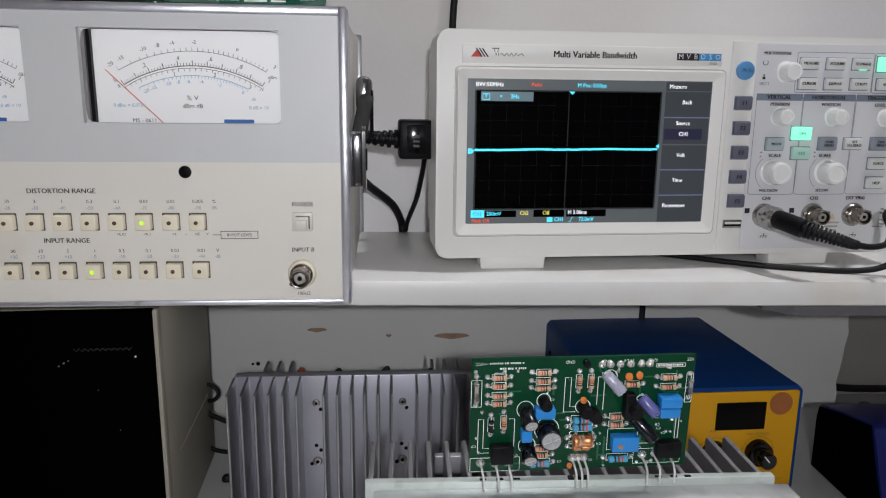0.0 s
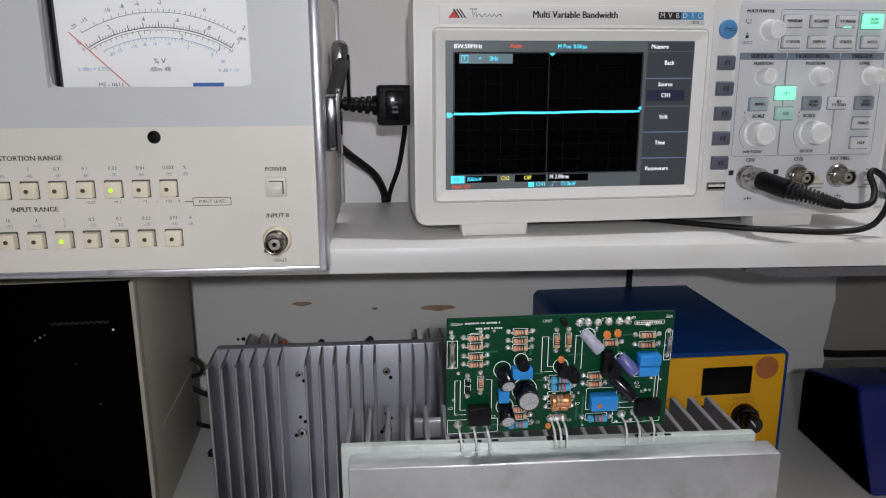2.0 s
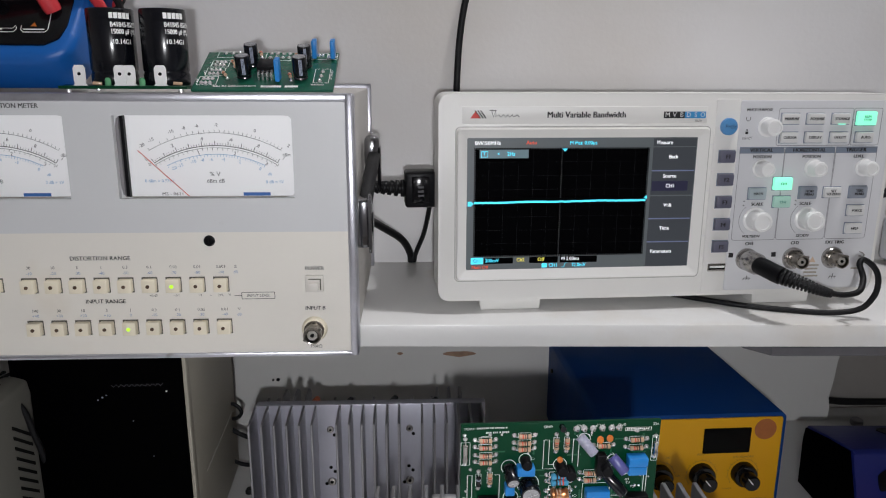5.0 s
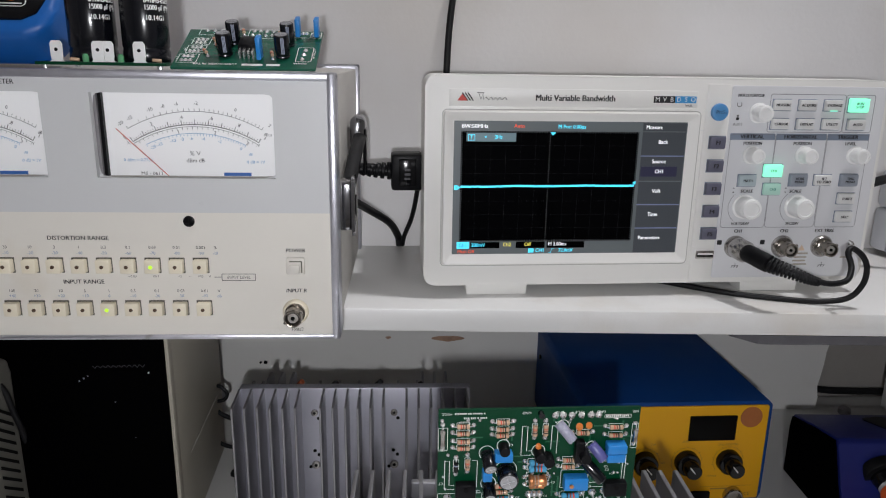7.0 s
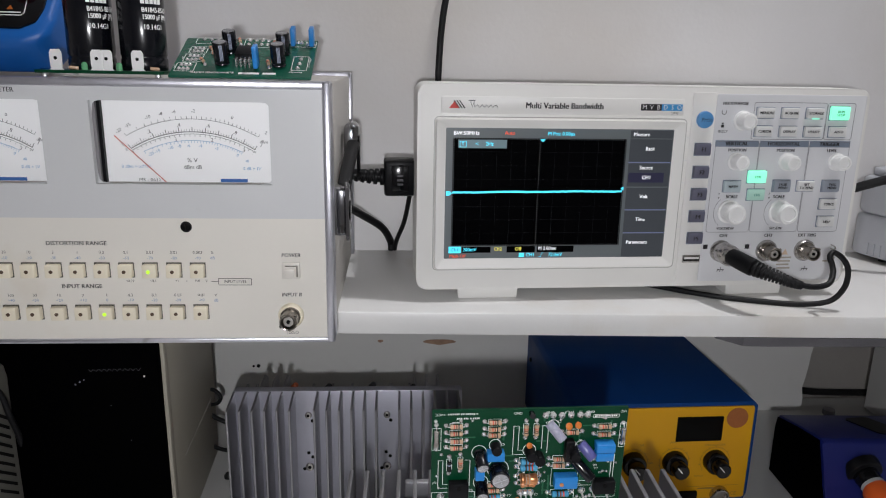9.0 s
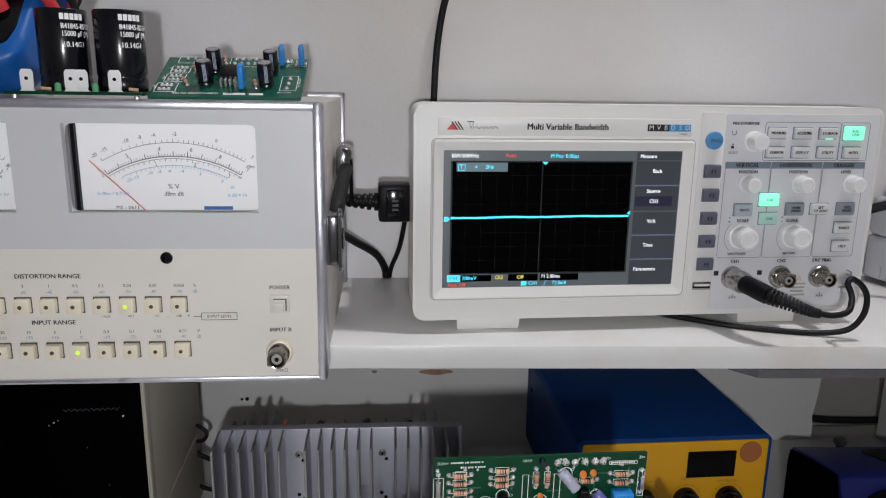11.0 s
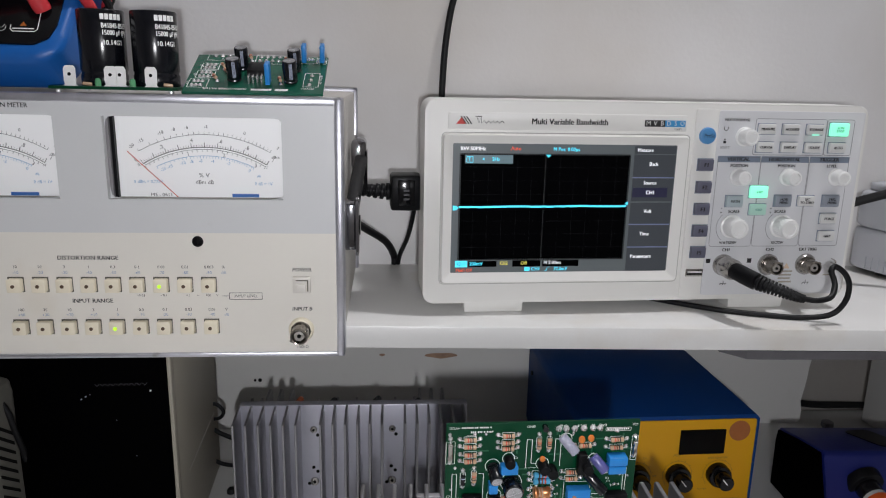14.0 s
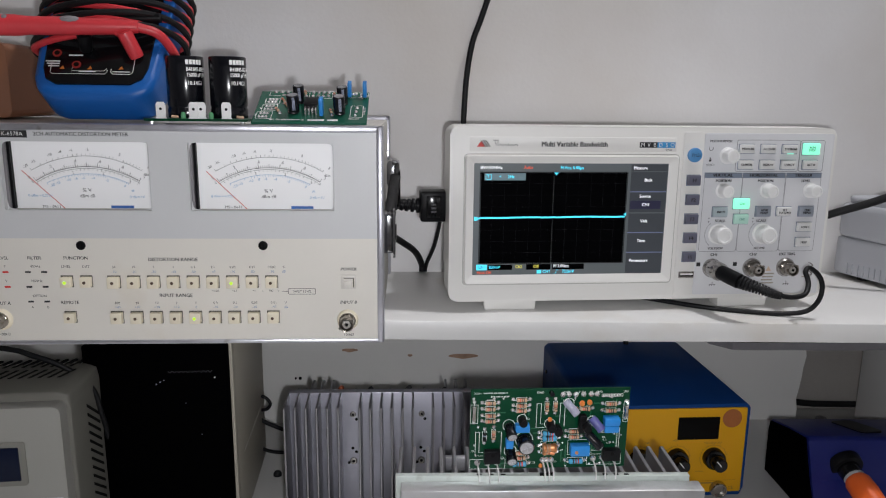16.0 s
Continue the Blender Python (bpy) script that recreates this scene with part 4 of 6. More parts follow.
part("lettering", letters(bmesh.new(), "SERIES", 0.1715, 0.1304, 0.0013, -0.0011), DARKINK, scope, smooth=False)


# ---- large finned heatsink behind ----
HS = pose(-0.1428, 0.4203, BENCH_Z, 0, 0, 2.7)
sink = thing("heatsink", HS, "tall grey aluminium finned heatsink standing on the bench", "heatsink")
FD, HH = 0.026, 0.1146
part("base_plate", box(0.0068, 0.1745, FD, FD + 0.008, 0.001, HH, 0.0006), ALUPLATE, sink, "drilled aluminium base plate")
fin_x = [a + 0.0087 * k for a in (0.0062, 0.0670, 0.1270) for k in range(6)]
fin_mesh = None
for x in fin_x:
    if fin_mesh is None:
        f = part("fin", prism([(0, 0.0), (FD, 0.0), (FD, HH), (0.0, HH - 0.0026)], 0, 0.0017, 0.0004, 1, axis="x"), ALU, sink)
        fin_mesh = f.data
    else:
        f = new("fin", fin_mesh)
        f.parent = sink
    f.location = (x, 0, 0)
for x in (0.0240, 0.0325, 0.0410, 0.1390, 0.1480, 0.1565):
    part("rear_fin", prism([(FD + 0.008, 0.0), (FD + 0.034, 0.0), (FD + 0.034, HH - 0.004), (FD + 0.028, HH + 0.0002), (FD + 0.014, HH + 0.0002), (FD + 0.008, HH - 0.002)], x, x + 0.0018, axis="x"), ALU, sink)
for x in (0.009, 0.0165, 0.060, 0.075, 0.09, 0.105, 0.12, 0.135):
    part("rear_fin", box(x, x + 0.0018, FD + 0.008, FD + 0.034, 0, HH - 0.010), ALU, sink)
for x in (0.0605, 0.1187):
    for z, r in ((0.0953, 0.0026), (0.0525, 0.0032)):
        s = part("screw", rod((x, FD - 0.0016, z), (x, FD + 0.001, z), r, seg=16, bev=0.0005), STEEL, sink, "pan-head screw")
        part("recess", rod((x, FD - 0.0019, z), (x, FD - 0.001, z), r * 0.4, seg=8), HOLE, s)
    for dx, dz in ((0.0028, 0.0905), (-0.0006, 0.0640), (0.0024, 0.0605), (-0.0040, 0.0505)):
        part("drilled_hole", rod((x + dx, FD - 0.0004, dz), (x + dx, FD + 0.001, dz), 0.0013, seg=12), HOLE, sink)
part("mounting_foot", prism([(-0.012, 0.0005), (0.002, 0.0005), (0.002, 0.012), (-0.0005, 0.012), (-0.004, 0.004), (-0.011, 0.0025)], 0.0, 0.012, 0.0004), BLACK, sink, "black bent mounting foot")
for x, y, z, c in ((0.047, FD + 0.012, HH + 0.002, BROWNB), (0.072, FD + 0.012, HH + 0.001, DARKINK), (0.105, FD + 0.012, HH + 0.002, DARKINK), (0.135, FD + 0.012, HH, DARKINK)):
    part("transistor_tab", rod((x, y, z - 0.006), (x + 0.004, y - 0.003, z - 0.0008), 0.0022, seg=12, bev=0.0006), c, sink)
tagged(solid("wire", cable([(-0.205, 0.546, 0.981), (-0.191, 0.545, 0.985), (-0.183, 0.544, 0.985), (-0.1775, 0.543, 0.979), (-0.181, 0.543, 0.973), (-0.190, 0.544, 0.971), (-0.205, 0.546, 0.968)], 0.0016), RUBBER, Matrix(), "black wire curling behind the heatsink", "wire"), group="wires behind the heatsink")
tagged(solid("wire", cable([(-0.205, 0.548, 0.967), (-0.190, 0.545, 0.962), (-0.178, 0.543, 0.9565), (-0.155, 0.540, 0.950), (-0.12, 0.535, 0.948)], 0.0020), RUBBER, Matrix(), "black wire curling behind the heatsink", "wire"), group="wires behind the heatsink")
tagged(solid("wire", cable([(-0.205, 0.548, 0.935), (-0.190, 0.545, 0.931), (-0.178, 0.543, 0.9275), (-0.155, 0.540, 0.9275), (-0.12, 0.535, 0.9275)], 0.0018), RUBBER, Matrix(), "black wire curling behind the heatsink", "wire"), group="wires behind the heatsink")
for x, y, r in ((-0.166, 0.515, 0.004), (-0.1, 0.435, 0.0055), (-0.035, 0.43, 0.0045)):
    tagged(solid("rubber_grommet", lathe([(r, 0), (r, 0.002), (r * 0.7, 0.004), (r * 0.3, 0.004)], Matrix.Translation((x, y, BENCH_Z + 0.0004))), RUBBER, Matrix(), "small black rubber bump on the bench", "grommet"), group="loose bumps on the bench")

# ---- near heatsink with its clamp bar ----
H2 = pose(-0.0348, 0.2600, BENCH_Z, 0, 0, 1.6)
sink2 = thing("heatsink", H2, "aluminium amplifier heatsink with a clamp bar, standing on the bench", "heatsink")
TOP = 1.0615 - BENCH_Z
part("base_plate", box(0, 0.1715, 0.0, 0.0042, 0, TOP, 0.0005), PALE, sink2, "greenish worn base plate")
f2 = None
for k in range(21):
    if f2 is None:
        f = part("fin", prism([(0.0042, 0), (0.038, 0), (0.038, TOP - 0.0015), (0.0365, TOP - 0.0002), (0.0042, TOP - 0.0002)], 0, 0.0021, 0.0004, 1, axis="x"), ALU, sink2)
        f2 = f.data
    else:
        f = new("fin", f2)
        f.parent = sink2
    f.location = (0.0012 + 0.00822 * k, 0, 0)
bar = part("clamp_bar", box(0.0035, 0.1765, -0.0118, -0.0004, 0.006, TOP - 0.0028, 0.0009), ALUMILL, sink2, "scratched flat aluminium clamp bar")
for x in (0.0485, 0.0555, 0.0625, 0.1220, 0.1285, 0.1345):
    part("transistor_top", box(x - 0.0014, x + 0.0014, 0.0008, 0.0022, TOP - 0.002, TOP + 0.0003, 0.0001, 1), BLACK, sink2, "top edge of a clamped black transistor")
for x in (0.0850, 0.0880, 0.0910):
    part("transistor_top", box(x - 0.0012, x + 0.0012, 0.0002, 0.0026, TOP - 0.002, TOP + 0.0008, 0.0002, 1), BLACK, sink2, "top edge of a clamped black transistor")
clip = part("end_clip", box(0.0300, 0.0530, 0.0385, 0.0425, TOP - 0.040, TOP - 0.009, 0.0008), ALU, sink2, "small aluminium bracket with a nut")
part("nut", prism([(0.0385 + 0.0036 * math.cos(a * math.pi / 3), TOP - 0.023 + 0.0036 * math.sin(a * math.pi / 3)) for a in range(6)], 0.0362, 0.0386, 0.0003), BNCM, clip)
part("bolt_end", rod((0.0385, 0.0352, TOP - 0.023), (0.0385, 0.0366, TOP - 0.023), 0.0017, seg=12, bev=0.0003), BLACK, clip)

LEGTIN = material("tinned_leg", (0.80, 0.80, 0.79), 0.3, 0.5)

# ---- driver board on the near heatsink ----
PW, PH = 0.0912, 0.0500
PCB = pose(0.0076, 0.2612, 1.0655, 3.0, 0, 4.0)
pcb = thing("amplifier_board", PCB, "green amplifier circuit board, upright on the heatsink", "circuit board")
part("board", box(0, PW, 0, 0.0016, 0, PH, 0.0002, 1), BOARD, pcb, "green solder-masked board")


def pu(c):
    return (c - 45) / 845 * PW


def pv(c):
    return (487 - c) / 442 * PH


def resistor(x, z, ang, mat, ln=0.0052, r=0.00105, bands=(REDB, BROWNB, DARKINK), parent=None, y0=0.0, name="resistor"):
    m = Matrix.Translation((x, y0 - r - 0.0004, z)) @ pose(0, 0, 0, 0, ang, 0) @ pose(0, 0, 0, 0, 90, 0)
    k = ln / 2
    ob = part(name, lathe([(r * 0.55, -k), (r * 1.02, -k * 0.92), (r * 1.12, -k * 0.7), (r * 0.92, -k * 0.45), (r * 0.92, k * 0.45), (r * 1.12, k * 0.7), (r * 1.02, k * 0.92), (r * 0.55, k)], m, 14), mat, parent)
    for i, b in enumerate(bands):
        p = k * (-0.36 + 0.36 * i)
        part("colour_band", lathe([(r * 0.97, p - k * 0.09), (r * 0.97, p + k * 0.09)], m, 14), b, ob)
    d = pose(0, 0, 0, 0, ang, 0) @ Vector((1, 0, 0))
    c = Vector((x, 0, z))
    bm = bmesh.new()
    for s in (-1, 1):
        a = c + s * d * k
        b = c + s * d * (k + 0.0016)
        cable([(a.x, y0 - r - 0.0004, a.z), (b.x - s * d.x * 0.0004, y0 - r - 0.0003, b.z - s * d.z * 0.0004), (b.x, y0 - 0.0002, b.z)], 0.00028, 6, 3, bm)
    part("lead", bm, SOLDER, ob)
    for s in (-1, 1):
        b = c + s * d * (k + 0.0018)
        joint(b.x, b.z, parent, y0, 0.00085)
    return ob


def joint(x, z, parent, y0=0.0, r=0.0009):
    j = new("solder_joint", JOINT)
    j.parent, j.location, j.scale = parent, (x, y0, z), (r / 0.0008, r / 0.0008, r / 0.0008)
    return j


jb = lathe([(0.0012, 0), (0.0011, 0.0003), (0.0007, 0.0008), (0.0003, 0.0012)], pose(0, 0, 0, 90), 12)
JOINT = bpy.data.meshes.new("solder_joint")
jb.to_mesh(JOINT)
jb.free()
JOINT.materials.append(SOLDER)
for p in JOINT.polygons:
    p.use_smooth = True

for x, y, c in ((148, 113, TAN), (148, 145, TAN), (150, 182, TAN), (150, 212, TAN), (312, 98, TAN), (312, 130, TAN), (312, 157, TAN), (790, 128, TAN), (790, 165, TAN), (600, 308, TAN), (600, 276, TAN), (318, 393, TAN), (318, 421, TAN), (650, 152, TAN)):
    resistor(pu(x), pv(y), 0, c, parent=pcb, ln=0.0058 if x < 700 else 0.0062)
for x, y, c in ((170, 287, TAN), (447, 137, TAN), (492, 137, TAN)):
    resistor(pu(x), pv(y), 90, c, parent=pcb)
resistor(pu(122), pv(297), 90, SLEEVE, parent=pcb, bands=(GREYSTRIPE,), name="diode")
resistor(pu(64), pv(165), 90, STEEL, parent=pcb, bands=(), ln=0.009, r=0.0012, name="fuse_link")
resistor(pu(872), pv(165), 90, STEEL, parent=pcb, bands=(), ln=0.007, r=0.0012, name="fuse_link")
for x, y, ln in ((312, 452, 0.0082), (616, 443, 0.0082), (468, 283, 0.0082), (468, 312, 0.0082)):
    resistor(pu(x), pv(y), 0, RBLUE, ln, 0.0014, (DARKINK, BROWNB, REDB), pcb)
coil = resistor(pu(468), pv(358), 0, COPPER, 0.0080, 0.0026, (TAN, TAN), pcb, name="coil")
resistor(pu(468), pv(392), 0, COPPER, 0.0070, 0.0013, (TAN, BROWNB), pcb)


def box_cap(x0, x1, y0, y1, d, mat=BOXBLUE, name="film_capacitor", parent=None, label=""):
    parent = parent or pcb
    return part(name, box(pu(x0), pu(x1), -d, -0.0004, pv(y1), pv(y0), 0.0005), mat, parent, label)


box_cap(280, 355, 222, 262, 0.005)
box_cap(232, 272, 305, 350, 0.005)
box_cap(750, 832, 190, 228, 0.006)
box_cap(752, 830, 234, 270, 0.0055)
tr = box_cap(580, 682, 342, 400, 0.0052, name="trimmer", label="blue trimmer with a slotted screw")
part("trimmer_screw", rod((pu(610), -0.0056, pv(376)), (pu(610), -0.005, pv(376)), 0.0010, seg=14), COPPER, tr)


def can(x, y, r, ln, tilt=(0, -1, 0), sleeve=SLEEVE, parent=None, base=None, top=CANTOP, name="electrolytic_capacitor"):
    """An electrolytic: sleeved can with a crimped metal top."""
    parent = parent or pcb
    p = base or Vector((pu(x), -0.0006, pv(y)))
    q = Vector(tilt).normalized().to_track_quat("Z", "Y").to_matrix().to_4x4()
    m = Matrix.Translation(p) @ q
    ob = part(name, lathe([(r * 0.94, 0), (r, r * 0.15), (r * 0.93, r * 0.35), (r, r * 0.55), (r, ln - r * 0.12), (r * 0.93, ln), (r * 0.8, ln)], m, 24), sleeve, parent)
    t = part("can_top", lathe([(r * 0.82, ln - 0.0004), (r * 0.82, ln + 0.00008), (r * 0.2, ln + 0.00012), (0.00005, ln + 0.00012)], m, 24), top, ob)
    bm = bmesh.new()
    for a in (20, 110):
        box(-r * 0.70, r * 0.70, -r * 0.010, r * 0.010, ln + 0.0001, ln + 0.0003, bm=bm, m=m @ pose(0, 0, 0, 0, 0, a))
    part("score_mark", bm, GREYRING, t)
    bm = bmesh.new()
    for i in range(3):
        a = -0.30 + 0.16 * i - 1.2
        box(r * 0.995, r * 1.012, -r * 0.055, r * 0.055, r * 0.7, ln - r * 0.2, bm=bm, m=m @ pose(0, 0, 0, 0, 0, math.degrees(a)))
    part("sleeve_stripe", bm, GREYSTRIPE, ob)
    return ob


can(335, 322, 0.0046, 0.0085, (0.0, -1, -0.05))
can(250, 240, 0.0030, 0.0090, (0.1, -1, -0.35))
can(262, 382, 0.0030, 0.0085, (0.0, -1, -0.30))
can(545, 108, 0.0023, 0.0100, (0.60, -0.42, -0.66), material("pale_lilac_sleeve", (0.30, 0.30, 0.38), 0.3, vary=0.3, scale=900))
can(690, 205, 0.0025, 0.0090, (0.58, -0.48, -0.62), VIOLET)
can(668, 285, 0.0027, 0.0118, (0.66, -0.50, -0.62))


def small_transistor(x, y, r=0.0024, hh=0.0052, flat=False):
    b = part("transistor", lathe([(r, 0), (r, hh * 0.9), (r * 0.9, hh)], Matrix.Translation((pu(x), -0.0012, pv(y))) @ pose(0, 0, 0, 90), 18), BLACK, pcb)
    return b


small_transistor(318, 207)
small_transistor(468, 235, 0.0026, 0.006)
small_transistor(505, 255, 0.0026, 0.006)
small_transistor(655, 235, 0.0026, 0.007)
for x0, x1, y0, y1 in ((615, 655, 175, 270), (120, 205, 362, 432), (755, 850, 368, 430)):
    b = part("power_transistor", box(pu(x0), pu(x1), -0.0055, -0.0012, pv(y1), pv(y0), 0.0005), BLACK, pcb, "black moulded transistor")
    part("mount_hole", rod((pu((x0 + x1) / 2), -0.0058, pv(y0 + 18)), (pu((x0 + x1) / 2), -0.005, pv(y0 + 18)), 0.0011, seg=12), HOLE, b)
for x, y, r in ((462, 200, 0.0014), (628, 115, 0.0017), (668, 110, 0.0016), (425, 458, 0.0012)):
    part("disc_capacitor", lathe([(r * 0.6, -0.0007), (r, -0.0003), (r, 0.0003), (r * 0.6, 0.0007)], Matrix.Translation((pu(x), -0.0028, pv(y))) @ pose(0, 0, 0, 70, 0, 20), 16), ORANGEB, pcb, "small orange ceramic capacitor")
silk, tr = bmesh.new(), bmesh.new()
for x0, x1, y0, y1 in ((46, 84, 124, 226), (48, 237, 428, 482), (680, 866, 412, 472), (860, 886, 116, 230), (130, 172, 98, 160), (738, 850, 76, 90), (752, 805, 272, 290), (572, 690, 328, 412)):
    frame_line(silk, pu(x0), pu(x1), pv(y1), pv(y0), 0.0003, 0.00022)
for pts in ([(395, 122), (395, 255), (440, 255)], [(395, 122), (418, 122), (418, 235), (440, 235)], [(520, 122), (545, 122), (545, 250)], [(520, 122), (520, 230)], [(75, 275), (75, 408), (118, 408)], [(75, 275), (95, 275), (95, 390), (118, 390)], [(190, 275), (212, 275), (212, 400)], [(836, 265), (836, 400)], [(848, 265), (848, 400)], [(700, 390), (760, 390)]):
    stroke(silk, [(pu(a), pv(b)) for a, b in pts], 0.00028)
for x, y, w, hh in ((148, 113, 27, 11), (148, 145, 27, 11), (150, 182, 27, 11), (150, 212, 27, 11), (312, 98, 27, 11), (312, 130, 27, 11), (312, 157, 27, 11), (790, 128, 30, 11), (790, 165, 30, 11), (600, 308, 27, 11), (600, 276, 27, 11), (318, 393, 27, 11), (318, 421, 27, 11), (650, 152, 27, 11), (170, 287, 11, 26), (447, 137, 11, 26), (492, 137, 11, 26), (122, 297, 11, 28), (312, 452, 42, 14), (616, 443, 42, 14), (468, 283, 42, 13), (468, 312, 42, 13), (468, 358, 44, 24)):
    frame_line(silk, pu(x - w), pu(x + w), pv(y + hh), pv(y - hh), 0.00025, 0.0002)
for x, y, r in ((335, 322, 46), (250, 240, 32), (262, 382, 32), (318, 207, 26), (468, 235, 28), (655, 235, 30), (565, 122, 26), (695, 222, 26)):
    stroke(silk, [(pu(x + r * math.cos(a * 0.2618)), pv(y + r * math.sin(a * 0.2618))) for a in range(25)], 0.0003)
rnd = random.Random(8)
for s, x in (("GND", 410), ("GND", 548), ("M L-F", 630), ("H", 680), ("GND", 722), ("VEE", 868), ("+VCC", 80)):
    letters(silk, s, pu(x), pv(62), 0.0013, -0.0003, turn=180)
for x0, x1, y in ((112, 180, 62), (188, 236, 62), (150, 200, 82), (206, 250, 82), (745, 842, 83), (756, 800, 281)):
    x = x0
    while x < x1:
        w, hh = rnd.uniform(3.5, 6.5), rnd.choice((2.5, 3.0, 4.0))
        slab(silk, pu(x), pu(x + w), pv(y + hh), pv(y - 2.5))
        x += w + rnd.choice((2.5, 3.0, 7.0))
for x, y in ((60, 380), (220, 420), (350, 205), (540, 108), (590, 105), (660, 202), (690, 195), (765, 315), (540, 385), (510, 450), (390, 452), (700, 408), (770, 330), (790, 350)):
    letters(silk, "C%d" % rnd.randint(1, 9), pu(x), pv(y), 0.0012, -0.0003, turn=180)
tagged(part("silkscreen", silk, WHITEINK, pcb, smooth=False), kind="stuff")
rnd = random.Random(5)
for k in range(34):
    x, z = rnd.uniform(60, 860), rnd.uniform(70, 460)
    w = rnd.choice((30, 60, 90))
    if rnd.random() < 0.5:
        slab(tr, pu(x), pu(min(880, x + w)), pv(z + 6), pv(z), -0.00012, 0.0001)
    else:
        slab(tr, pu(x), pu(x + 7), pv(min(470, z + w)), pv(z), -0.00012, 0.0001)
tagged(part("copper_trace", tr, TRACE, pcb, smooth=False), kind="stuff")
for x, y in ((88, 448), (143, 452), (192, 448), (715, 437), (765, 432), (822, 438), (440, 440), (462, 440), (485, 440)):
    joint(pu(x), pv(y), pcb, 0, 0.0014)
for x in (530, 563, 600, 640, 680, 712):
    joint(pu(x), pv(76), pcb, 0, 0.0012)
    part("header_pin", rod((pu(x), -0.0028, pv(74)), (pu(x), 0, pv(76)), 0.0004, seg=8), STEEL, pcb)
for k in range(44):
    joint(pu(rnd.uniform(60, 870)), pv(rnd.choice((95, 180, 250, 300, 345, 405, 470)) + rnd.uniform(-8, 8)), pcb, 0, rnd.uniform(0.0004, 0.0007))
part("mounting_post", rod((pu(468), -0.003, pv(64)), (pu(468), 0.001, pv(64)), 0.0014, seg=14), SLEEVE, pcb)
for xs_, lo in (((88, 143, 192), -0.0058), ((440, 462, 485), -0.0056), ((715, 765, 822), -0.0054)):
    for x in xs_:
        part("transistor_leg", cable([(pu(x), -0.0012, pv(446)), (pu(x), -0.0050, pv(452)), (pu(x) + 0.0006, -0.0062, pv(480)), (pu(x) + 0.001, lo, pv(530))], 0.00046, 8, 5), LEGTIN, pcb, "bent tinned leg")


# ---- hot-air station ----
ST = pose(0.1170, 0.4719, BENCH_Z, 0, 0, 4.3)
W, D, T0 = 0.1525, 0.169, 0.0942
st = thing("hot_air_station", ST, "blue steel hot-air rework station with a yellow front panel", "rework station")
outline = [(0.003, 0.004), (W - 0.003, 0.004), (W, 0.012), (W, T0 - 0.004), (W - 0.004, T0), (0.004, T0), (0, T0 - 0.004), (0, 0.012)]
part("cover", prism(outline, 0.0, D, 0.0014), STBLUE, st, "blue painted steel cover")
part("front_panel", prism(rounded(0.0045, W - 0.0035, 0.0085, T0 - 0.0035, 0.002, 3), -0.0012, 0.002, 0.0004), YELLOW, st, "yellow printed front panel")
part("display", prism(rounded(0.0860, 0.1236, 0.0612, 0.0824, 0.0004, 2), -0.0022, 0, 0.0002), DISPB, st, "dark blank display window")
part("seal_sticker", rod((0.1352, -0.0015, 0.0806), (0.1352, -0.001, 0.0806), 0.0088, seg=36), BROWNSEAL, st, "round brown seal sticker")
for x in (0.0525, 0.0866, 0.1205):
    S = Matrix.Translation((x, -0.0012, 0.0430)) @ pose(0, 0, 0, 90)
    k = part("knob", lathe([(0.0098, 0), (0.0096, 0.006), (0.0088, 0.0072), (0.0066, 0.0076), (0.0062, 0.0165), (0.0054, 0.0175), (0.0004, 0.0176)], S, 32), GLOSSB, st, "glossy black stepped knob")
    part("pointer", box(-0.0004, 0.0004, 0.0, 0.0062, 0.0172, 0.0178, m=S @ pose(0, 0, 0, 0, 0, 40)), WHITEINK, k)
pr = bmesh.new()
for x in (0.0525, 0.0866, 0.1205):
    stroke(pr, [(x + 0.0122 * math.cos(radians(a)), 0.0430 + 0.0122 * math.sin(radians(a))) for a in range(-40, 221, 10)], 0.0003, -0.0015)
    for a in range(-40, 221, 26):
        c, s = math.cos(radians(a)), math.sin(radians(a))
        stroke(pr, [(x + 0.0122 * c, 0.0430 + 0.0122 * s), (x + 0.0136 * c, 0.0430 + 0.0136 * s)], 0.0003, -0.0015)
letters(pr, "AIR", 0.0845, 0.0605, 0.0022, -0.0016, squeeze=1.2)
letters(pr, "SMD REWORK", 0.1195, 0.0572, 0.0019, -0.0016)
letters(pr, "POWER", 0.1085, 0.0295, 0.0016, -0.0016)
letters(pr, "700", 0.0585, 0.0585, 0.0018, -0.0016)
letters(pr, "600", 0.0675, 0.0425, 0.0018, -0.0016)
letters(pr, "CE", 0.1395, 0.0125, 0.0032, -0.0016)
stroke(pr, [(0.1000, 0.0198), (0.1430, 0.0204)], 0.0003, -0.0015)
slab(pr, 0.1090, 0.1280, 0.0172, 0.0184, -0.0015)
part("lettering", pr, material("faded_print", (0.30, 0.17, 0.03), 0.6), st, smooth=False)
part("power_switch", box(0.0930, 0.1085, -0.0035, 0, 0.0085, 0.0160, 0.0008), BLACK, st)
S = Matrix.Translation((0.1275, -0.0012, 0.0120)) @ pose(0, 0, 0, 90)
jack = part("handle_socket", lathe([(0.0078, 0), (0.0076, 0.004), (0.0066, 0.0055), (0.0055, 0.0058), (0.0052, 0.003), (0.0004, 0.003)], S, 28), STEEL, st, "round metal handle socket")
for x in (0.018, W - 0.018):
    for y in (0.012, D - 0.015):
        part("foot", rod((x, y, 0), (x, y, 0.0045), 0.007), SCOPEB, st)
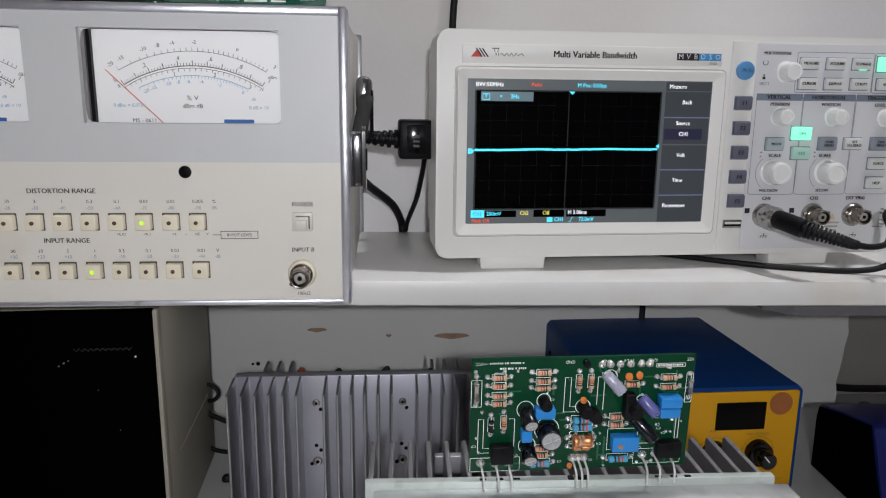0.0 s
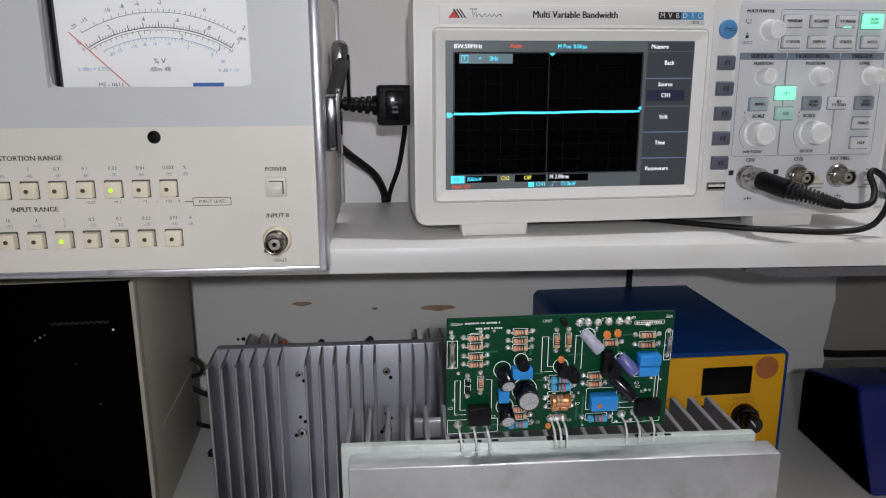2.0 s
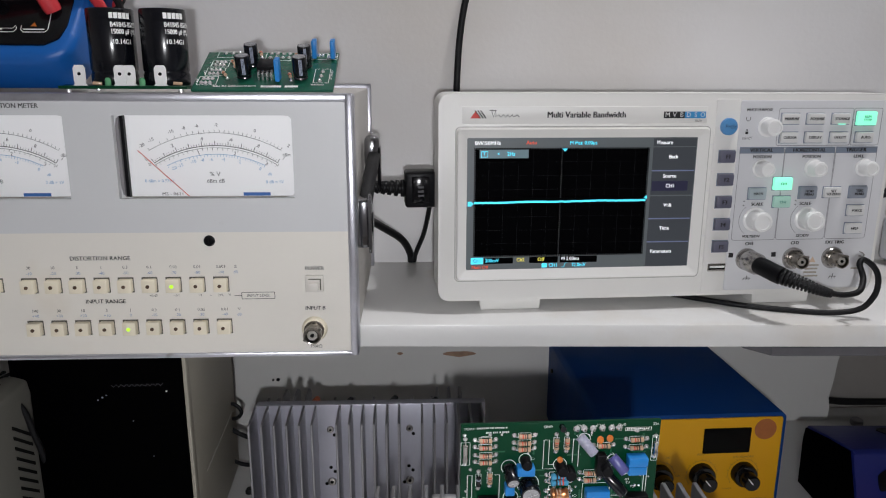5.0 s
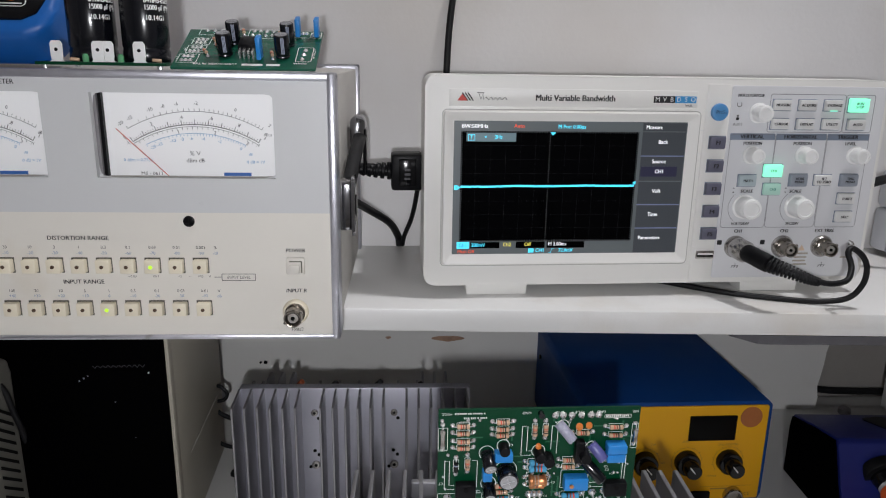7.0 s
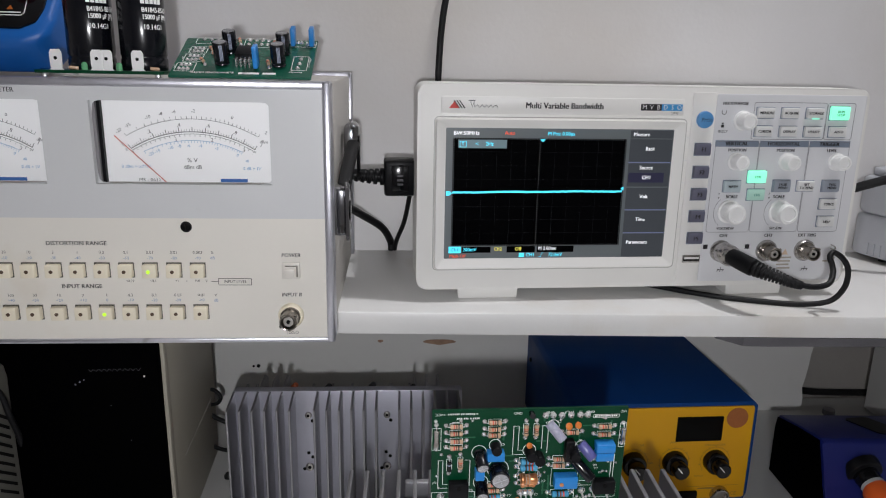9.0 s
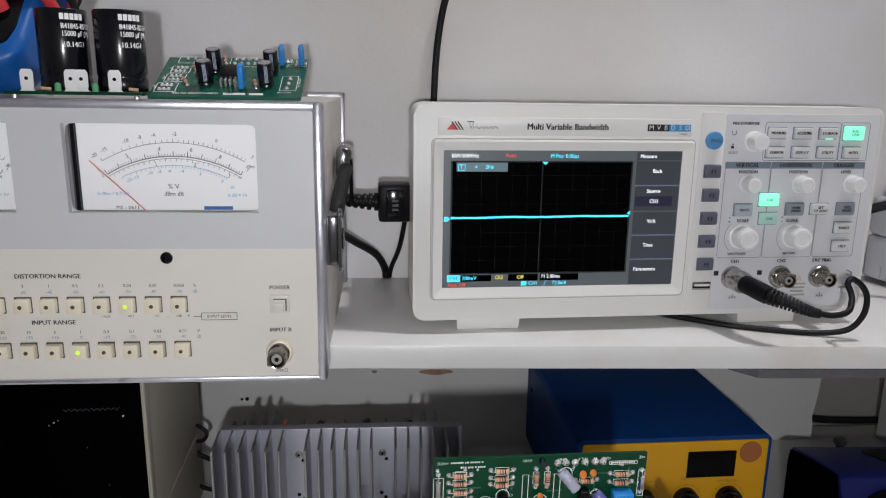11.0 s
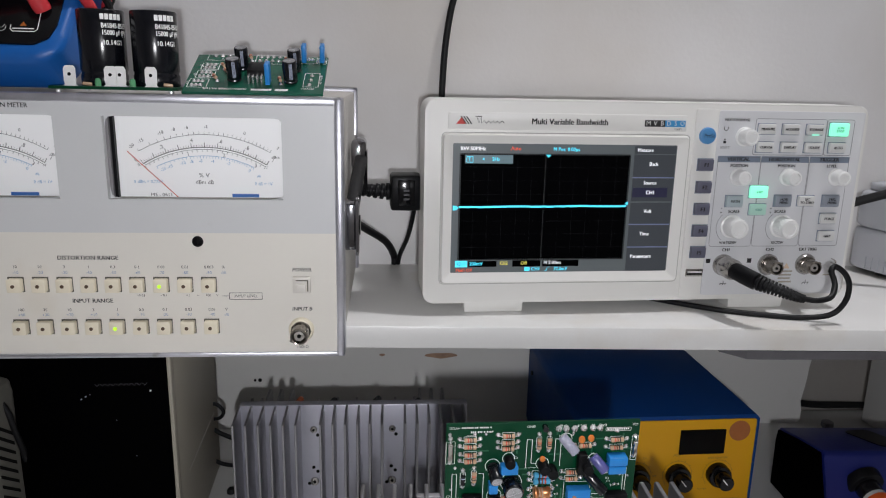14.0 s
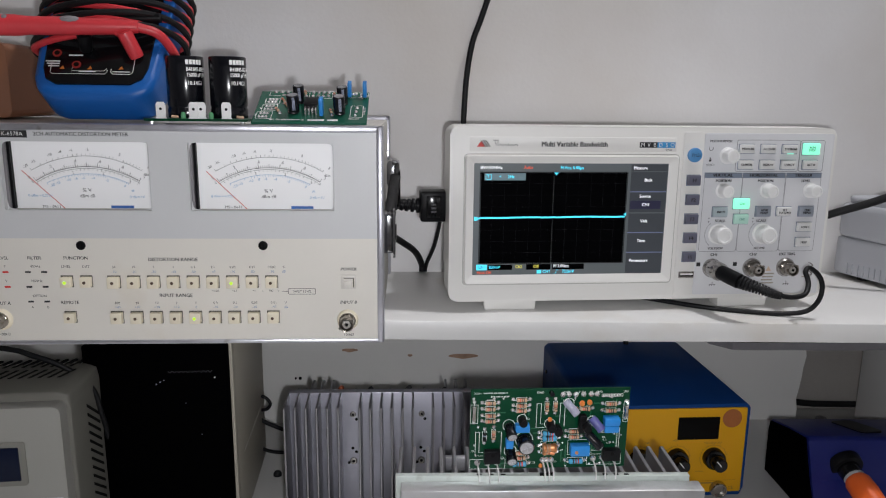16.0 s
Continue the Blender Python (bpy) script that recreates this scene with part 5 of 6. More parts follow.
part("vent_knob", rod((-0.0018, D - 0.02, 0.068), (0.001, D - 0.02, 0.068), 0.0022, seg=12), BLACK, st)
tagged(solid("mains_cable", cable([(0.194, 0.638, 0.98), (0.195, 0.640, 1.03), (0.197, 0.640, 1.06), (0.200, 0.640, 1.0885)], 0.0028), RUBBER, Matrix(), "black mains cable rising behind the hot-air station", "cable"))


# ---- soldering iron stand ----
IR = pose(0.3140, 0.4500, BENCH_Z, 0, 0, 0.5)
iron = thing("soldering_stand", IR, "navy blue soldering station with a holder for the iron", "soldering stand")
prof = [(-0.014, 0.001), (0.0855, 0.001), (0.0865, 0.045), (0.084, 0.0565), (0.050, 0.064), (0.0185, 0.0705), (0.014, 0.0685), (0.004, 0.036)]
part("body", prism(prof, 0, 0.128, 0.0015, axis="x"), IRONBLUE, iron, "navy moulded body")
# near-black sheet over the left side, darker than the navy body
part("dark_side_face", prism([(-0.012, 0.002), (0.0845, 0.002), (0.0855, 0.044), (0.0835, 0.0545), (0.050, 0.0625), (0.019, 0.0685), (0.006, 0.036)], -0.0012, 0.001, axis="x"), TOWERF, iron, "dark side face")
slot = part("rest_channel", prism(rounded(-0.011, 0.011, -0.022, 0.022, 0.005), -0.003, 0.0006, axis="z", m=pose(0.062, 0.050, 0.0646, -12, 0, 8)), BLACK, iron, "black rest channel in the top")
A, B = Vector((0.0315, 0.011, 0.0480)), Vector((0.0390, -0.070, 0.0200))
dv = (B - A).normalized()
part("collar_ring", rod(A - dv * 0.002, A + dv * 0.006, 0.0150, 0.0138, 32, 0.001), BLACK, iron, "black holder collar")
hole = part("holder_cup", rod(A + dv * 0.002, A + dv * 0.016, 0.0098, 0.0088, 28, 0.001), GLOSSB, iron)
gun = thing("soldering_iron", IR, "orange-handled soldering iron resting in its blue stand", "soldering iron")
part("nut", rod(A + dv * 0.010, A + dv * 0.020, 0.0085, 0.0092, 24, 0.001), GREYRING, gun, "grey plastic nut")
bm = lathe([(0.0092, 0.018), (0.0108, 0.021), (0.0112, 0.032), (0.0100, 0.052), (0.0095, 0.075), (0.0085, 0.09), (0.004, 0.092)], Matrix.Translation(A) @ dv.to_track_quat("Z", "Y").to_matrix().to_4x4(), 28)
part("grip", bm, ORANGE, gun, "orange rubber grip")
part("cord", cable([A + dv * 0.09, A + dv * 0.12, A + dv * 0.13 + Vector((0.03, 0.01, -0.01)), A + dv * 0.10 + Vector((0.09, 0.04, -0.012))], 0.0025), RUBBER, gun)
kn = thing("rubber_stopper", pose(0.4180, 0.634, BENCH_Z), "small grey rubber stopper on the bench", "stopper")
part("stem", rod((0, 0, 0), (0, 0, 0.006), 0.003), BLACK, kn)
part("cap", lathe([(0.004, 0.004), (0.0062, 0.007), (0.0058, 0.0115), (0.003, 0.013)], None, 18), GREYGRIP, kn)
tagged(solid("wall_cable", cable([(0.400, 0.6870, 0.9262), (0.43, 0.6885, 0.9220), (0.46, 0.6895, 0.9210), (0.500, 0.690, 0.9210)], 0.0038, 12), RUBBER, Matrix(), "thick black cable crossing the opening behind the panel", "cable"))


# ---- computer tower ----
TW = pose(-0.1745, 0.4200, BENCH_Z, 0, 0, 5.5)
tower = thing("computer_tower", TW, "old computer tower with black front and beige steel side", "computer")
TH = SHELF_Z - 0.0160 - BENCH_Z
part("case_side", box(-0.112, 0, 0.004, 0.142, 0.0005, TH - 0.004, 0.001), TOWERS, tower, "aged beige steel case")
part("front", prism(rounded(-0.1125, -0.0022, 0.0008, TH - 0.0045, 0.002, 3), -0.004, 0.004, 0.0008), TOWERF, tower, "black plastic front")
part("edge_strip", box(-0.0022, 0.0004, -0.0035, 0.0045, 0.0005, TH - 0.004, 0.0006), TOWERS, tower, "beige front edge")
part("seam", box(-0.0002, 0.0004, 0.03, 0.125, 0.060, 0.0604), CASEP, tower)
part("rivet", rod((-0.0003, 0.136, 0.150), (0.0008, 0.136, 0.150), 0.0016, seg=10), BLACK, tower)
bm = bmesh.new()
for k in range(10):
    stroke(bm, [(-0.049 + 0.0034 * k, 0.1470), (-0.0475 + 0.0034 * k, 0.1452), (-0.046 + 0.0034 * k, 0.1470)], 0.0004, -0.0044)
part("grille_marks", bm, material("dull_print", (0.04, 0.04, 0.05), 0.5), tower, smooth=False)
for x, z, q in ((-0.0585, 0.1362, 0.0005), (-0.0555, 0.1380, 0.0006), (-0.0528, 0.1394, 0.0004), (-0.0370, 0.1200, 0.0003), (-0.0260, 0.0930, 0.0003)):
    part("dust_speck", rod((x, -0.0044, z), (x, -0.0039, z), q, seg=6), GREYSTRIPE, tower)
part("power_light", rod((-0.0135, -0.0046, 0.1410), (-0.0135, -0.004, 0.1410), 0.0006, seg=8), WHITEINK, tower)


# ---- bench power supply ----
PS = pose(-0.2690, 0.3420, BENCH_Z, 0, 0, 7)
psu = thing("bench_power_supply", PS, "grey-beige bench power supply with vents and a display", "power supply")
TP = 0.156
body = [(-0.20, 0), (0.001, 0), (0.003, 0.004), (0.0025, TP - 0.012), (0.002, TP - 0.003), (-0.006, TP), (-0.20, TP)]
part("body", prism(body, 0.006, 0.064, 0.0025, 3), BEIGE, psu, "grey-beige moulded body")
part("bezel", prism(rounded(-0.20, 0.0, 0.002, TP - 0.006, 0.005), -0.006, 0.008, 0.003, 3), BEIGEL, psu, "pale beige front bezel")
for k in range(11):
    part("side_vent", prism([(0.034, 0.062 + 0.0070 * k), (0.056, 0.046 + 0.0070 * k), (0.056, 0.0484 + 0.0070 * k), (0.034, 0.0644 + 0.0070 * k)], 0.0016, 0.0032, axis="x"), HOLE, psu, "dark slanted vent slot")
for row in (0.034, 0.056):
    for k in range(11):
        x = -0.016 - 0.0068 * k
        part("top_vent", prism([(x, row), (x + 0.002, row), (x + 0.008, row + 0.016), (x + 0.006, row + 0.016)], TP - 0.001, TP + 0.0004, axis="z"), HOLE, psu, "dark slanted vent slot")
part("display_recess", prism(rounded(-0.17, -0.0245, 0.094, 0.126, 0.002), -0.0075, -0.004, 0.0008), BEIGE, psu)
part("display", box(-0.165, -0.0285, -0.0085, -0.006, 0.098, 0.1225, 0.0004), LCDOFF, psu, "dark blue display")
pl = part("name_plate", prism(rounded(-0.15, -0.003, 0.066, 0.083, 0.001), -0.0078, -0.005, 0.0004), WBOX, psu, "pale name strip")
part("plate_rim", box(-0.15, -0.004, -0.0082, -0.007, 0.0805, 0.0825), BAND, pl)
bm = letters(bmesh.new(), "VOLTAGE", -0.0450, 0.0735, 0.0050, -0.0080)
part("lettering", bm, DARKINK, pl, smooth=False)
solid("mains_cable", cable([(-0.42, 0.38, 1.098), (-0.336, 0.385, 1.091), (-0.311, 0.385, 1.085), (-0.290, 0.387, 1.0755), (-0.2740, 0.392, 1.0580), (-0.2715, 0.398, 1.036), (-0.2730, 0.410, 1.00), (-0.2735, 0.412, 0.93)], 0.0020), RUBBER, Matrix(), "black cable draped over the power supply", "cable")


# ---- on top of the distortion meter ----
MT = 1.1114 + MH
CB = pose(-0.2030, 0.3520, MT, 0, 0, 3)
cb = thing("capacitor_board", CB, "green board carrying two tall black capacitors, on the meter", "circuit board")
part("board", box(0.0, 0.0665, 0.0, 0.044, 0.0018, 0.0034, 0.0002, 1), BOARD, cb)
for x in (0.004, 0.0625):
    for y in (0.003, 0.041):
        part("stand_off", rod((x, y, 0), (x, y, 0.002), 0.0015, seg=10), SOLDER, cb)


def wrapped(bm, text, cx, cy, r, a0, z, size, squeeze=1.0):
    """Letters wrapped round an upright can; a0 is the angle at which they begin."""
    t = letters(bmesh.new(), text, 0, 0, size, 0, "LEFT", squeeze=squeeze, bold=0.04)
    for v in t.verts:
        a = a0 + v.co.x / r
        v.co = Vector((cx + r * math.sin(a), cy - r * math.cos(a), z + v.co.z))
    me = bpy.data.meshes.new("tmp")
    t.to_mesh(me)
    t.free()
    bm.from_mesh(me)
    bpy.data.meshes.remove(me)


CR, CH = 0.0122, 0.0402
for cx in (0.0215, 0.0497):
    cyy = 0.0225
    S = Matrix.Translation((cx, cyy, 0.0034))
    c = part("large_capacitor", lathe([(CR * 0.95, 0), (CR, 0.0008), (CR, 0.0058), (CR * 0.965, 0.0066), (CR * 0.965, 0.0076), (CR, 0.0084), (CR, CH - 0.0008), (CR * 0.96, CH), (CR * 0.86, CH), (CR * 0.84, CH - 0.0006)], S, 40), SLEEVE, cb, "tall black-sleeved electrolytic capacitor")
    part("can_end", rod((cx, cyy, 0.0034 + CH - 0.0012), (cx, cyy, 0.0034 + CH - 0.0002), CR * 0.85, seg=36), CANTOP, c)
    bm = bmesh.new()
    wrapped(bm, "B41845-B5159", cx, cyy, CR + 0.0001, 0.34, 0.0350, 0.0027, 0.74)
    wrapped(bm, "15000 µF (M)", cx, cyy, CR + 0.0001, 0.34, 0.0314, 0.0027, 0.74)
    wrapped(bm, "10.14G1", cx, cyy, CR + 0.0001, 0.36, 0.0262, 0.0027, 0.86)
    for i in range(5):
        a = 0.40 + 0.19 * i
        box(-0.00095, 0.00095, -CR - 0.00015, -CR, 0.0382, 0.0412, bm=bm, m=Matrix.Translation((cx, cyy, 0)) @ pose(0, 0, 0, 0, 0, math.degrees(a)))
    part("sleeve_print", bm, WHITEINK, c, smooth=False)


def spade(x, y, parent):
    tab = [(x - 0.0038, 0.0034), (x - 0.0026, 0.0044), (x - 0.0031, 0.0060), (x - 0.0031, 0.0124), (x - 0.0021, 0.0140), (x + 0.0021, 0.0140), (x + 0.0031, 0.0124), (x + 0.0031, 0.0060), (x + 0.0026, 0.0044), (x + 0.0038, 0.0034)]
    t = part("spade_terminal", prism(tab, y, y + 0.0008, 0.0001, 1), TINP, parent, "tinned spade terminal")
    part("eyelet", rod((x, y - 0.0002, 0.0095), (x, y + 0.001, 0.0095), 0.0009, seg=12), HOLE, t)


TINP = material("bright_tin", (0.88, 0.87, 0.86), 0.35, 0.1)
for x, y in ((0.0100, 0.0035), (0.0310, 0.0035), (0.0350, 0.0060), (0.0520, 0.0035)):
    spade(x, y, cb)
for x in (0.0235, 0.0415):
    part("indicator_lamp", lathe([(0.0016, 0.0034), (0.0016, 0.0062), (0.0011, 0.0074), (0.0003, 0.0077)], Matrix.Translation((x, 0.006, 0)), 14), GREENLEDOFF, cb, "clear green lamp")
for x in (0.0165, 0.0585):
    part("bleed_resistor", rod((x, 0.0035, 0.0048), (x + 0.0045, 0.0045, 0.0044), 0.0009, seg=10, bev=0.0002), TAN, cb)

# filter board, tipped up at the back
FW, FH = 0.0752, 0.0470
FB = pose(-0.1350, 0.3560, MT + 0.0016, -64.5, 0, 3)
fb = thing("filter_board", FB, "small green audio filter board tipped up on the meter", "circuit board")
part("board", box(0.0, FW, 0.0, 0.0016, 0, FH, 0.0003, 1), BOARD2, fb)
for x in (0.006, FW - 0.006):
    part("spacer", rod((x, 0.0016, FH - 0.006), (x, 0.0185, 0.0320), 0.0018, seg=10), TINP, fb)


def fx(c):
    return (c - 640) / 590 * FW


def fz(c):
    return (448 - c) / 172 * FH


def ahead(x, z, hh):
    """From a point of the board straight out of it."""
    return (x, -hh, z)


silk = bmesh.new()
for x0, x1, y0, y1 in ((690, 835, 275, 305), (905, 1030, 275, 318), (680, 755, 320, 350), (672, 750, 355, 388), (655, 735, 394, 430), (1140, 1205, 358, 420), (1100, 1180, 282, 312), (1185, 1225, 285, 312)):
    frame_line(silk, fx(x0), fx(x1), fz(y1), fz(y0), 0.0004, 0.0003)
letters(silk, "SUBWOOFER FILTER", fx(815), fz(434), 0.0019, -0.0003, turn=180, squeeze=0.95)
for x0, x1 in ((925, 1010), (1025, 1080)):
    slab(silk, fx(x0), fx(x1), fz(438), fz(432))
letters(silk, "POWER", fx(1160), fz(428), 0.0015, -0.0003, turn=180)
letters(silk, "VR2", fx(765), fz(298), 0.0014, -0.0003, turn=180)
letters(silk, "OUT", fx(680), fz(333), 0.0013, -0.0003, turn=250)
letters(silk, "IN-L", fx(665), fz(372), 0.0013, -0.0003, turn=250)
letters(silk, "IN-R", fx(650), fz(410), 0.0013, -0.0003, turn=250)
letters(silk, "+15V GND -15V", fx(1212), fz(385), 0.0012, -0.0003, turn=90)
tagged(part("silkscreen", silk, WHITEINK, fb, smooth=False), kind="stuff")
for x0, y0, n, dx, dy in ((720, 284, 4, 32, 0), (925, 284, 4, 28, 0), (925, 304, 4, 28, 0), (700, 328, 3, 18, 0), (698, 342, 3, 18, 0), (692, 364, 3, 18, 0), (688, 380, 3, 18, 0), (675, 403, 3, 18, 0), (672, 420, 3, 18, 0), (1172, 370, 3, -3, 20), (1112, 292, 4, 16, 0), (1190, 300, 3, 12, 0)):
    for k in range(n):
        joint(fx(x0 + dx * k), fz(y0 + dy * k), fb, 0, 0.0009)
up = (0, -1, 0.08)
for x, y, r in ((845, 398, 0.0040), (862, 345, 0.0037), (1085, 402, 0.0040), (1093, 350, 0.0037)):
    can(0, 0, r, 0.0122, up, SLEEVE, fb, Vector((fx(x), -0.0006, fz(y))), CANTOP)
ic = part("amplifier_chip", box(fx(898), fx(968), -0.0058, -0.0022, fz(392), fz(352), 0.0004), BLACK, fb, "black eight-pin chip")
for k in range(4):
    part("pin", box(fx(904 + 18 * k), fx(912 + 18 * k), -0.0040, 0, fz(408), fz(391)), SOLDER, ic)
for x, y, a in ((775, 335, 60), (797, 360, 60), (757, 388, 60), (1038, 395, 75), (1043, 302, 75), (882, 292, 75)):
    resistor(fx(x), fz(y), a, TAN, 0.0044, 0.0009, (REDB, BROWNB, DARKINK), fb)
for x, y, w, hh in ((993, 412, 22, 0.0125), (1126, 306, 20, 0.0108), (1208, 306, 20, 0.0108)):
    part("film_capacitor", box(fx(x) - 0.0013, fx(x) + 0.0013, -hh, -0.0008, -0.0035, 0.0035, 0.0005, m=Matrix.Translation((0, 0, fz(y))) @ pose(0, 0, 0, -8)), BOXBLUE, fb, "blue film capacitor standing on edge")


# ---- multimeter ----
DM = pose(-0.2435, 0.3640, MT + 0.0110, -36, 0, 4)
dm = thing("multimeter", DM, "black multimeter in a blue rubber holster with wound leads", "multimeter")
out = [(-0.026, 0.0075), (0.026, 0.0075), (0.036, 0.012), (0.0410, 0.023), (0.0445, 0.085), (0.0450, 0.16), (-0.0450, 0.16), (-0.0445, 0.085), (-0.0410, 0.023), (-0.036, 0.012)]
part("holster", prism(out, 0.0, 0.031, 0.006, 4), DMMBLUE, dm, "blue rubber holster")
face = [(-0.024, 0.0165), (0.024, 0.0165), (0.0315, 0.021), (0.0345, 0.030), (0.0370, 0.085), (0.0370, 0.15), (-0.0370, 0.15), (-0.0370, 0.085), (-0.0345, 0.030), (-0.0315, 0.021)]
part("face", prism(face, -0.0012, 0.004, 0.0008), GLOSSB, dm, "black face with sockets")
part("display", box(-0.028, 0.028, -0.002, 0, 0.115, 0.142, 0.0005), LCDOFF, dm)
part("range_dial", lathe([(0.017, 0), (0.0165, 0.004), (0.015, 0.005), (0.0005, 0.005)], Matrix.Translation((0, -0.001, 0.086)) @ pose(0, 0, 0, 90), 30), BLACK, dm, "black range dial")
pr = bmesh.new()
stroke(pr, [(-0.0290, 0.034), (-0.0290, 0.026), (-0.0275, 0.0245), (0.0065, 0.0245), (0.008, 0.026), (0.008, 0.028)], 0.0005, -0.0015)
stroke(pr, [(-0.0150, 0.030), (-0.0150, 0.027), (0.0060, 0.027), (0.0075, 0.029)], 0.0004, -0.0015)
stroke(pr, [(0.0105, 0.0290), (0.0105, 0.0262), (0.0120, 0.0245), (0.0235, 0.0245), (0.0250, 0.026), (0.0250, 0.042)], 0.0005, -0.0015)
for k in range(3):
    slab(pr, -0.0335 + 0.0012 * k, -0.0240, 0.0345 - 0.0020 * k, 0.0354 - 0.0020 * k, -0.0015)
slab(pr, -0.0190, -0.0098, 0.0395, 0.0404, -0.0015), slab(pr, -0.0105, 0.0005, 0.0262, 0.0268, -0.0015), slab(pr, 0.0115, 0.0230, 0.0262, 0.0268, -0.0015)
part("face_print", pr, WHITEINK, dm, smooth=False)
for x in (-0.0215, -0.0035, 0.0170):
    bm = bmesh.new()
    bm.faces.new([bm.verts.new((x + a, -0.0016, 0.0282 + b)) for a, b in ((-0.0018, 0), (0.0018, 0), (0, 0.0030))])
    part("warning_triangle", bm, ORANGEB, dm, smooth=False)
for x, z in ((-0.0270, 0.0415), (-0.0128, 0.0320)):
    s = part("socket", rod((x, -0.0018, z), (x, 0, z), 0.0030, seg=20), DIMRED, dm, "red test socket")
    part("socket_hole", rod((x, -0.0020, z), (x, -0.001, z), 0.0018, seg=14), HOLE, s)


def winding(z0, r_x, r_y, cy, rise, turns, phase):
    pts = []
    for i in range(int(turns * 16) + 1):
        a = phase + 2 * math.pi * i / 16
        pts.append((r_x * math.cos(a) * (1 + 0.04 * math.sin(3 * a)), cy + r_y * math.sin(a), z0 + rise * i / 16 + 0.004 * math.sin(2 * a + phase)))
    return pts


lead = thing("test_lead", DM, "red test lead wound round the multimeter", "test lead", "test leads")
part("cord", cable(winding(0.056, 0.0500, 0.029, 0.014, 0.0100, 4.6, 0.4), 0.0023, 8, 3), REDCORD, lead)
part("cord", cable([(0.0205, -0.012, 0.047), (0.010, -0.016, 0.0505), (-0.006, -0.012, 0.050), (-0.030, -0.006, 0.049), (-0.046, 0.004, 0.050), (-0.047, 0.02, 0.056)], 0.0024, 8, 5), REDCORD, lead)
P0, P1 = Vector((-0.118, -0.034, 0.0365)), Vector((0.032, -0.0135, 0.0545))
pd = (P1 - P0).normalized()
M = Matrix.Translation(P0) @ pd.to_track_quat("Z", "Y").to_matrix().to_4x4()
pb = part("probe_handle", lathe([(0.004, 0), (0.0062, 0.004), (0.0066, 0.05), (0.0068, 0.075), (0.0060, 0.082), (0.0060, 0.10), (0.0052, 0.135), (0.0040, 0.149), (0.002, 0.150)], M, 22), REDCORD, lead, "red probe handle")
for s, ln in ((0.070, 0.005), (0.108, 0.014)):
    p = P0 + pd * s + Vector((0, -0.0045, 0.0012))
    part("grip", lathe([(0.0004, -ln / 2), (0.0024, -ln * 0.3), (0.0029, 0), (0.0024, ln * 0.3), (0.0004, ln / 2)], Matrix.Translation(p) @ pd.to_track_quat("Z", "Y").to_matrix().to_4x4(), 14), GREYGRIP, pb, "grey soft grip")
part("tail", cable([P1 - pd * 0.004, P1 + pd * 0.008 + Vector((0, 0.004, -0.002)), (0.0465, 0.004, 0.050), (0.0485, 0.016, 0.046)], 0.0032, 10, 5), REDCORD, lead)
part("plug", lathe([(0.0044, 0), (0.0048, 0.002), (0.0050, 0.016), (0.0046, 0.018), (0.0005, 0.0182)], Matrix.Translation((0.0265, -0.002, 0.0385)) @ Vector((-0.30, -0.80, 0.50)).to_track_quat("Z", "Y").to_matrix().to_4x4(), 22), REDCORD, lead, "red banana plug")
lead2 = thing("test_lead", DM, "black test lead wound round the multimeter", "test lead", "test leads")
part("cord", cable(winding(0.052, 0.0515, 0.031, 0.014, 0.0102, 5.2, 2.2), 0.0023, 8, 3), RUBBER, lead2)
part("probe_handle", rod((-0.030, -0.0065, 0.0665), (0.040, -0.0065, 0.0690), 0.0042, 0.0034, 16, 0.001), BLACK, lead2)
part("grip", rod((-0.014, -0.0098, 0.0675), (0.004, -0.0098, 0.0680), 0.0018, seg=10, bev=0.0004), GREYGRIP, lead2)
part("plug", rod((-0.006, -0.014, 0.0475), (-0.008, -0.002, 0.0440), 0.0046, 0.0042, 18, 0.001), BLACK, lead2, "black banana plug")
solid("brown_box", prism(rounded(-0.10, 0.0, 0.0, 0.0545, 0.006), 0.0, 0.07, 0.002), WOODBR, pose(-0.3300, 0.424, MT + 0.0005, 0, 0, 3), "brown wooden box on the distortion meter", "box")


# ---- mains plug and cords behind the shelf ----
plug = thing("mains_plug", SCOPE, "black mains connector plugged into the oscilloscope's side", "plug")
part("body", box(-0.0215, 0.0004, 0.030, 0.050, 0.0685, 0.0938, 0.002), BLACK, plug)
part("recess", box(-0.0165, -0.0045, 0.0292, 0.032, 0.0720, 0.0905, 0.0008), GLOSSB, plug)
bm = bmesh.new()
for k in range(3):
    box(-0.0125, -0.0085, 0.0286, 0.030, 0.0765 + 0.003 * k, 0.0780 + 0.003 * k, bm=bm)
part("moulded_mark", bm, MARKB, plug)
for k in range(5):
    r = 0.0062 - 0.0004 * k
    x = -0.0215 - 0.0042 * k
    part("strain_ring", rod((x, 0.040, 0.0810), (x - 0.0029, 0.040, 0.0810 + 0.0004 * k), r, seg=18, bev=0.0006), BLACK, plug)
part("strain_core", rod((-0.0215, 0.040, 0.081), (-0.043, 0.040, 0.0825), 0.0042, seg=14), BLACK, plug)
part("cord", cable([(-0.042, 0.040, 0.0825), (-0.0545, 0.040, 0.079), (-0.0540, 0.052, 0.062), (-0.040, 0.090, 0.044), (-0.022, 0.120, 0.026), (-0.0140, 0.138, 0.010), (-0.0125, 0.140, 0.001)], 0.0031, 12, 8), RUBBER, plug, "thick black mains cord")
